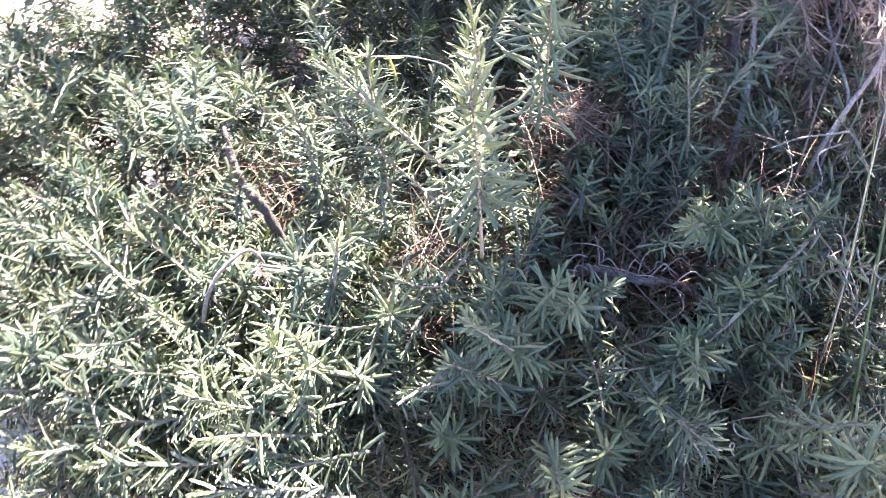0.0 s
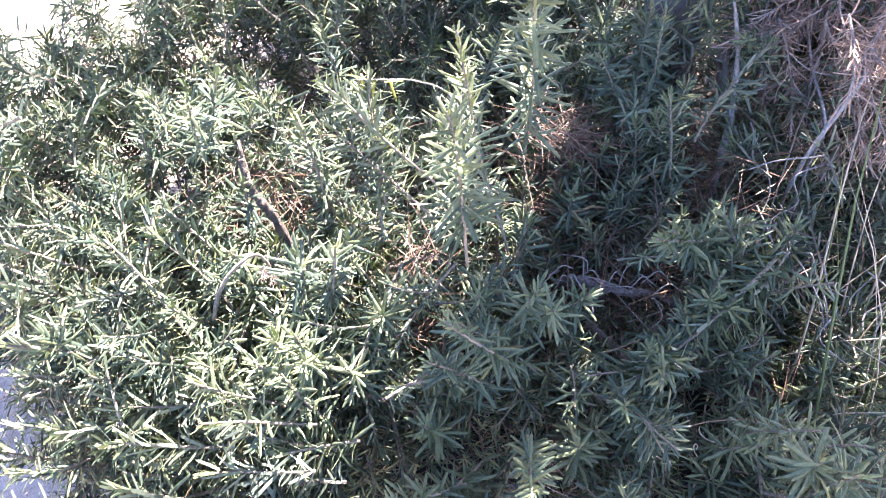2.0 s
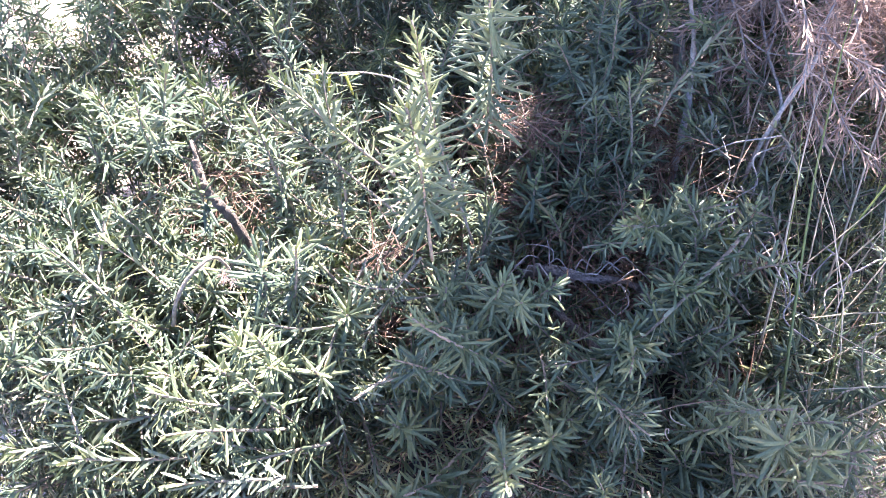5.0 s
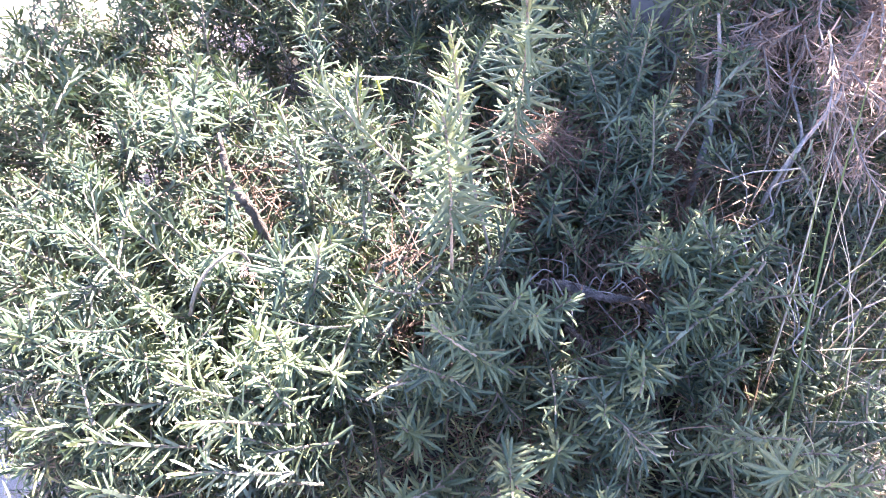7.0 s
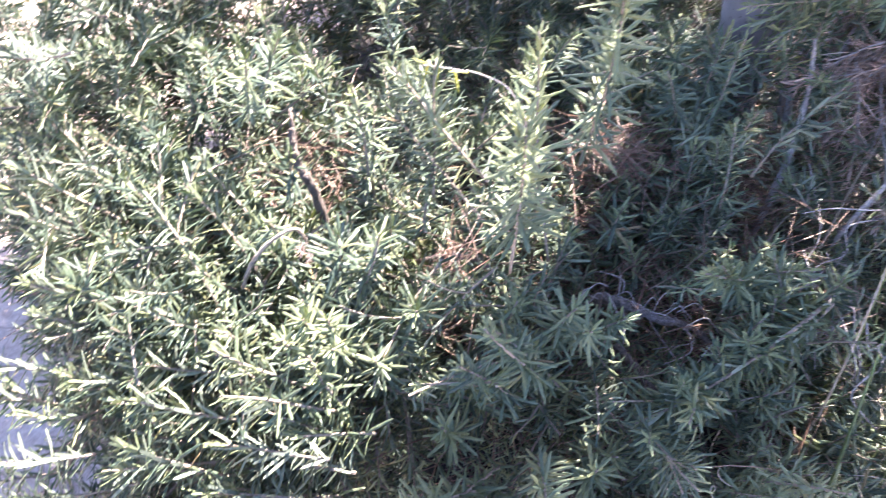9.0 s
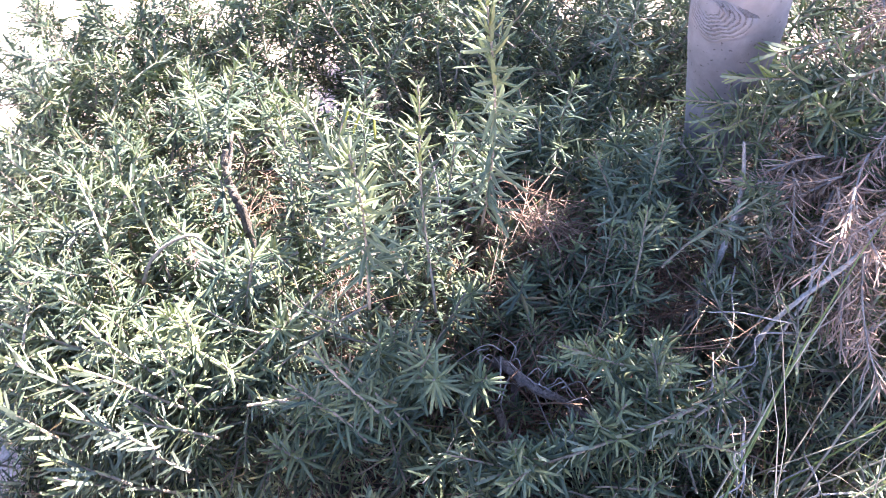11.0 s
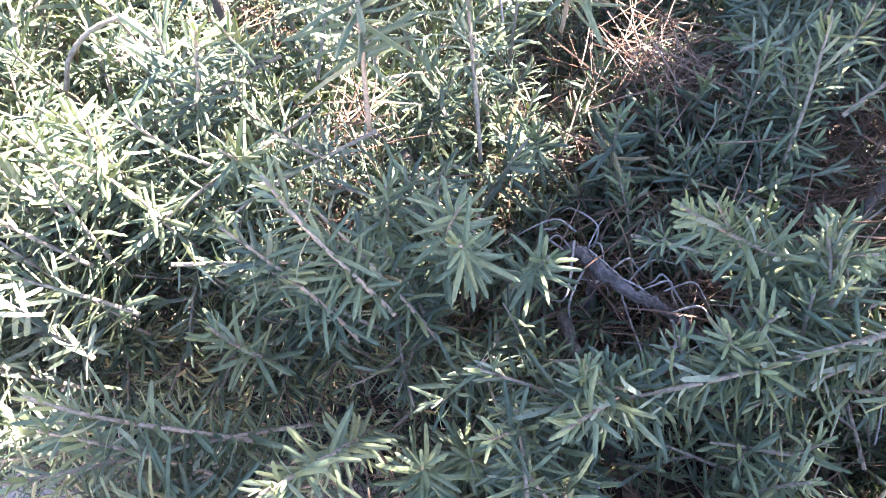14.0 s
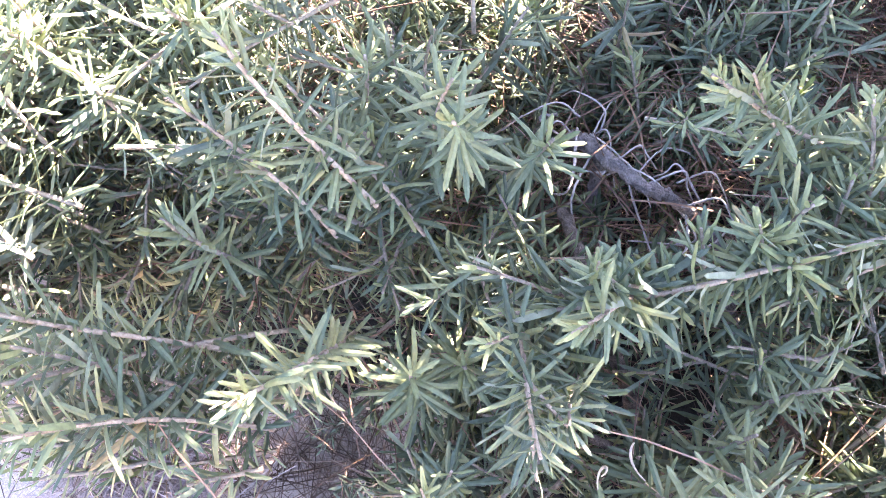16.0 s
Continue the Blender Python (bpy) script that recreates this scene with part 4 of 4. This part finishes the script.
def grass_tuft(x, y, count, straw, spread, label):
    tuft = tagged(empty("grass_tuft", x, y), label, "grass", "grass tufts")
    for _ in range(count):
        kind = STRAW if rng.random() < straw else GREEN
        m = Matrix.Translation((x + rng.normal(0, spread), y + rng.normal(0, spread), 0)) @ Euler((rng.normal(0, 0.22), rng.normal(0, 0.22), rng.random() * 6.28)).to_matrix().to_4x4() @ Matrix.Scale(rng.uniform(0.9, 1.25), 4)
        shape = int(rng.integers(0, 5))
        tip = m @ Vector(BLADE_SHAPES[shape][0][-2])
        if tip.x > 0.34 and tip.y > 0.2 and (tip.x > 0.42 or tip.y > 0.34):
            held(part("blade", kind[shape], tuft, m=m))


grass_tuft(0.40, 0.43, 16, 0.9, 0.03, "thin tuft of long bleached grass among shrub shoots")
grass_tuft(0.46, 0.37, 34, 0.55, 0.035, "tuft of green and straw grass blades beside shrub")
grass_tuft(0.48, 0.49, 34, 0.6, 0.04, "tuft of arching green and straw grass blades")
grass_tuft(0.45, 0.60, 6, 0.85, 0.035, "thin tuft of long bleached grass by dead shrub")
grass_tuft(0.54, 0.60, 15, 0.65, 0.05, "tuft of straw grass leaning over dead twigs")
grass_tuft(0.51, 0.28, 60, 0.5, 0.06, "tuft of mixed grass at the sandy edge")
grass_tuft(0.43, 0.52, 11, 0.8, 0.03, "thin tuft of bleached grass leaning over shrub")
grass_tuft(0.53, 0.42, 28, 0.6, 0.04, "tuft of straw and green grass blades")
grass_tuft(0.60, 0.46, 34, 0.5, 0.05, "tuft of mixed grass beside dry shrub")


# ---- fallen brown needles, caught in the shrubs and lying on the sand ----
def needle_heap(x, y, z, rx, ry, rz, count, flat, label, category="needle litter", mat=NEEDLE):
    needle = tube([(0, -0.5, 0), (0.03, -0.17, 0.012), (0.035, 0.17, 0.015), (0, 0.5, 0)], [0.005, 0.0078, 0.0078, 0.004], 3)
    mats = []
    for _ in range(count):
        le = rng.uniform(0.05, 0.10)
        q = np.array(Euler((rng.normal(0, flat), rng.normal(0, 1.5), rng.random() * 6.28)).to_matrix())
        p = rng.normal(0, 0.5, 3) * (rx, ry, rz)
        m = np.eye(4)
        m[:3, :3], m[:3, 3] = q * le, p + (0, 0, max(0.003 - z, 0) + (abs(p[2]) - p[2] if z < 0.03 else 0))
        mats.append(m)
    ob = new("needle_litter", make_mesh("needle_litter", scatter(needle, mats), [mat]))
    ob.location = (x, y, z)
    return tagged(ob, label, category, kind="stuff")


needle_heap(0.155, 0.715, 0.405, 0.08, 0.05, 0.03, 130, 0.35, "fallen brown needles caught on the shrub", )
needle_heap(0.20, 0.68, 0.33, 0.12, 0.10, 0.04, 320, 0.35, "fallen brown needles caught inside the shrub")
needle_heap(0.31, 0.74, 0.36, 0.13, 0.10, 0.03, 260, 0.5, "brown needles and dead leaves caught below the trunk")
needle_heap(0.34, 0.70, 0.39, 0.16, 0.16, 0.04, 100, 0.6, "brown needles caught on shaded shoots")
needle_heap(0.30, 0.56, 0.355, 0.13, 0.08, 0.03, 200, 0.6, "brown needles lying over shaded leaves")
needle_heap(-0.24, 0.63, 0.375, 0.09, 0.07, 0.025, 80, 0.35, "dry brown needles round a bare branch")
needle_heap(-0.005, 0.47, 0.355, 0.05, 0.05, 0.025, 45, 0.4, "reddish needles caught between the leaves")
needle_heap(0.19, 0.49, 0.27, 0.08, 0.10, 0.05, 160, 0.6, "brown needles and twigs in the shaded gap")
needle_heap(-0.013, 0.491, 0.428, 0.020, 0.018, 0.03, 28, 0.9, "small hanging tuft of dry brown needles")
needle_heap(-0.115, 0.195, 0.006, 0.11, 0.06, 0.022, 900, 0.16, "heap of bleached lavender-brown needles on the sand", mat=OLD_NEEDLE)
needle_heap(0.06, 0.30, 0.006, 0.12, 0.10, 0.01, 260, 0.10, "scattered brown needles on shaded sand")
needle_heap(0.12, 0.52, 0.27, 0.55, 0.40, 0.08, 1300, 0.6, "loose brown needles caught among inner branches")
needle_heap(0.1, 0.75, 0.006, 0.7, 0.6, 0.012, 2600, 0.12, "brown needle litter covering ground under the shrubs")


# dark sheet laid under the shrubs, painting deep shade into the gaps
def build_shade_sheet():
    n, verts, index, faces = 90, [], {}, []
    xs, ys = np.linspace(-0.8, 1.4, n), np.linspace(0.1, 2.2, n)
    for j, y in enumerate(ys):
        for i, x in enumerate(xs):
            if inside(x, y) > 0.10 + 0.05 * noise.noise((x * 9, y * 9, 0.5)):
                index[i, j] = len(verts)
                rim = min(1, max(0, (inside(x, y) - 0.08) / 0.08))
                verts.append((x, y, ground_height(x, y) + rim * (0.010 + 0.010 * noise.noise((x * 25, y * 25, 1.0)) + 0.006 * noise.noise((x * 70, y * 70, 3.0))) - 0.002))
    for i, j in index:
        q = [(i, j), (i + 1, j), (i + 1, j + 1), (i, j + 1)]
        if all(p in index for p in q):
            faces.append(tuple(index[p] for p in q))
    ob = new("mulch", make_mesh("mulch", shape_of(verts, faces, [0] * len(faces)), [SHADE_SHEET], True))
    tagged(ob, "dark brown sheet standing in for shade under shrubs", "mulch", kind="structure")


SHADE_SHEET = wood_material("shade_sheet_brown", (0.020, 0.016, 0.013), (0.052, 0.042, 0.034), 90, 0.004)
build_shade_sheet()


# twigs and dead leaves scattered over the sand
def stray(x, y, a, le):
    dx, dy = math.cos(a) * le / 2, math.sin(a) * le / 2
    z = ground_height(x, y) + 0.003
    p = smooth_line([(x - dx, y - dy, z), (x + dy * 0.15, y - dx * 0.15, z + 0.003), (x + dx, y + dy, z)], 10)
    ob = new("fallen_twig", make_mesh("fallen_twig", tube(p, np.linspace(0.0014, 0.0006, 10), 5, 0, 0.4), [DRYWOOD], True))
    tagged(ob, "thin dry grey twig lying on the sand", "twig", "fallen twigs")


for _ in range(26):
    stray(rng.uniform(-1.0, -0.2), rng.uniform(0.05, 0.8), rng.random() * 6.28, rng.uniform(0.03, 0.10))


# a bare pale twig with a few yellowed leaves, and a withered pale shoot
limb("twig", [(-0.078, 0.627, 0.572), (-0.047, 0.638, 0.563), (-0.014, 0.643, 0.556), (0.022, 0.640, 0.535), (0.05, 0.62, 0.46)], 0.0006, 0.0010, shrub["middle"], DRYWOOD, 6, "pale bare twig")
YELLOW = leaf_material("leaf_yellow", [(0.0, (0.36, 0.38, 0.06)), (1.0, (0.45, 0.42, 0.09))], 0.5, 0.4, 0.35, (1.2, 1.2, 0.5))
YELLOW_MESH = make_mesh("leaf", leaf_shape(0.026, 0.0032, 0.1, 5, slots=(0, 0)), [YELLOW])
for foot, end in (((-0.068, 0.631, 0.570), (-0.088, 0.619, 0.591)), ((-0.045, 0.638, 0.563), (-0.036, 0.622, 0.546)), ((-0.072, 0.630, 0.570), (-0.078, 0.614, 0.544)), ((-0.060, 0.634, 0.567), (-0.064, 0.616, 0.545)), ((-0.030, 0.640, 0.560), (-0.052, 0.622, 0.577))):
    way = Vector(end) - Vector(foot)
    held(part("leaf", YELLOW_MESH, shrub["middle"], "yellowed leaf", Matrix.Translation(foot) @ way.to_track_quat("Y", "Z").to_matrix().to_4x4()))
for k in range(2):
    base = np.array((-0.163 + rng.normal(0, 0.008), 0.450 + rng.normal(0, 0.008), 0.478))
    held(part("dry_sprig", DRY_MESH[k % 4], shrub["left"], "withered pale shoot", aim(base, base + np.array((rng.normal(0, 0.03), -0.03 + rng.normal(0, 0.02), 0.03)), 0.2, rng.random() * 6)))


# curled dry grass bits caught on the leaves
def curl(x, y, z, size, turns, a):
    s = np.linspace(0, 1, 22)
    ang = a + turns * 2 * math.pi * s
    rad = size * (0.35 + 0.65 * s)
    pts = np.stack((x + rad * np.cos(ang) * (1 - 0.4 * s) + size * s, y + rad * np.sin(ang), z + 0.3 * size * np.sin(5 * s + a)), 1)
    ob = new("dry_curl", make_mesh("dry_curl", tube(pts, np.interp(s, [0, .5, 1], [0.0004, 0.0009, 0.0004]), 5), [STRAW_BLADE], True))
    tagged(ob, "thin curled strip of bleached dry grass", "dry grass", "curled dry grass strips")


for x, y, z, size, turns, a in ((0.27, 0.30, 0.38, 0.011, 0.5, 0.4), (0.285, 0.325, 0.37, 0.012, 0.4, 2.0), (0.42, 0.45, 0.45, 0.010, 0.6, 1.0), (0.20, 0.36, 0.35, 0.009, 0.5, 5.0)):
    curl(x, y, z, size, turns, a)


# fine dead twigs across the flaking branch
for k in range(14):
    x, y, a = 0.15 + 0.010 * k, 0.535 - 0.004 * k + rng.normal(0, 0.012), rng.uniform(0, 6.28)
    le, z = rng.uniform(0.012, 0.028), 0.372 + rng.normal(0, 0.006)
    dx, dy = le * math.cos(a), le * math.sin(a)
    limb("twig", [(x - dx, y - dy, z - 0.012), (x + rng.normal(0, 0.005), y + rng.normal(0, 0.005), z + 0.004), (x + dx, y + dy, z - 0.004), (x + 1.8 * dx, y + 1.6 * dy, z - 0.022)], 0.0008, 0.0005, shrub["right"], DRYWOOD, 5, rough=0.5)


# a few more shoots over the thin places on the sunlit side
for x, y in ((-0.36, 0.78), (-0.33, 0.74), (-0.40, 0.84), (-0.30, 0.80), (-0.37, 0.72), (-0.44, 0.80), (-0.28, 0.73)):
    top = (x, y, 0.40 + rng.normal(0, 0.02))
    foot = (x + 0.05 + rng.normal(0, 0.02), y + 0.03 + rng.normal(0, 0.02), 0.31)
    held(part("sprig", LONG[10][rng.integers(0, 3)], shrub[owner(x, y)], m=aim(foot, top, 0.10, rng.random() * 6.28)))
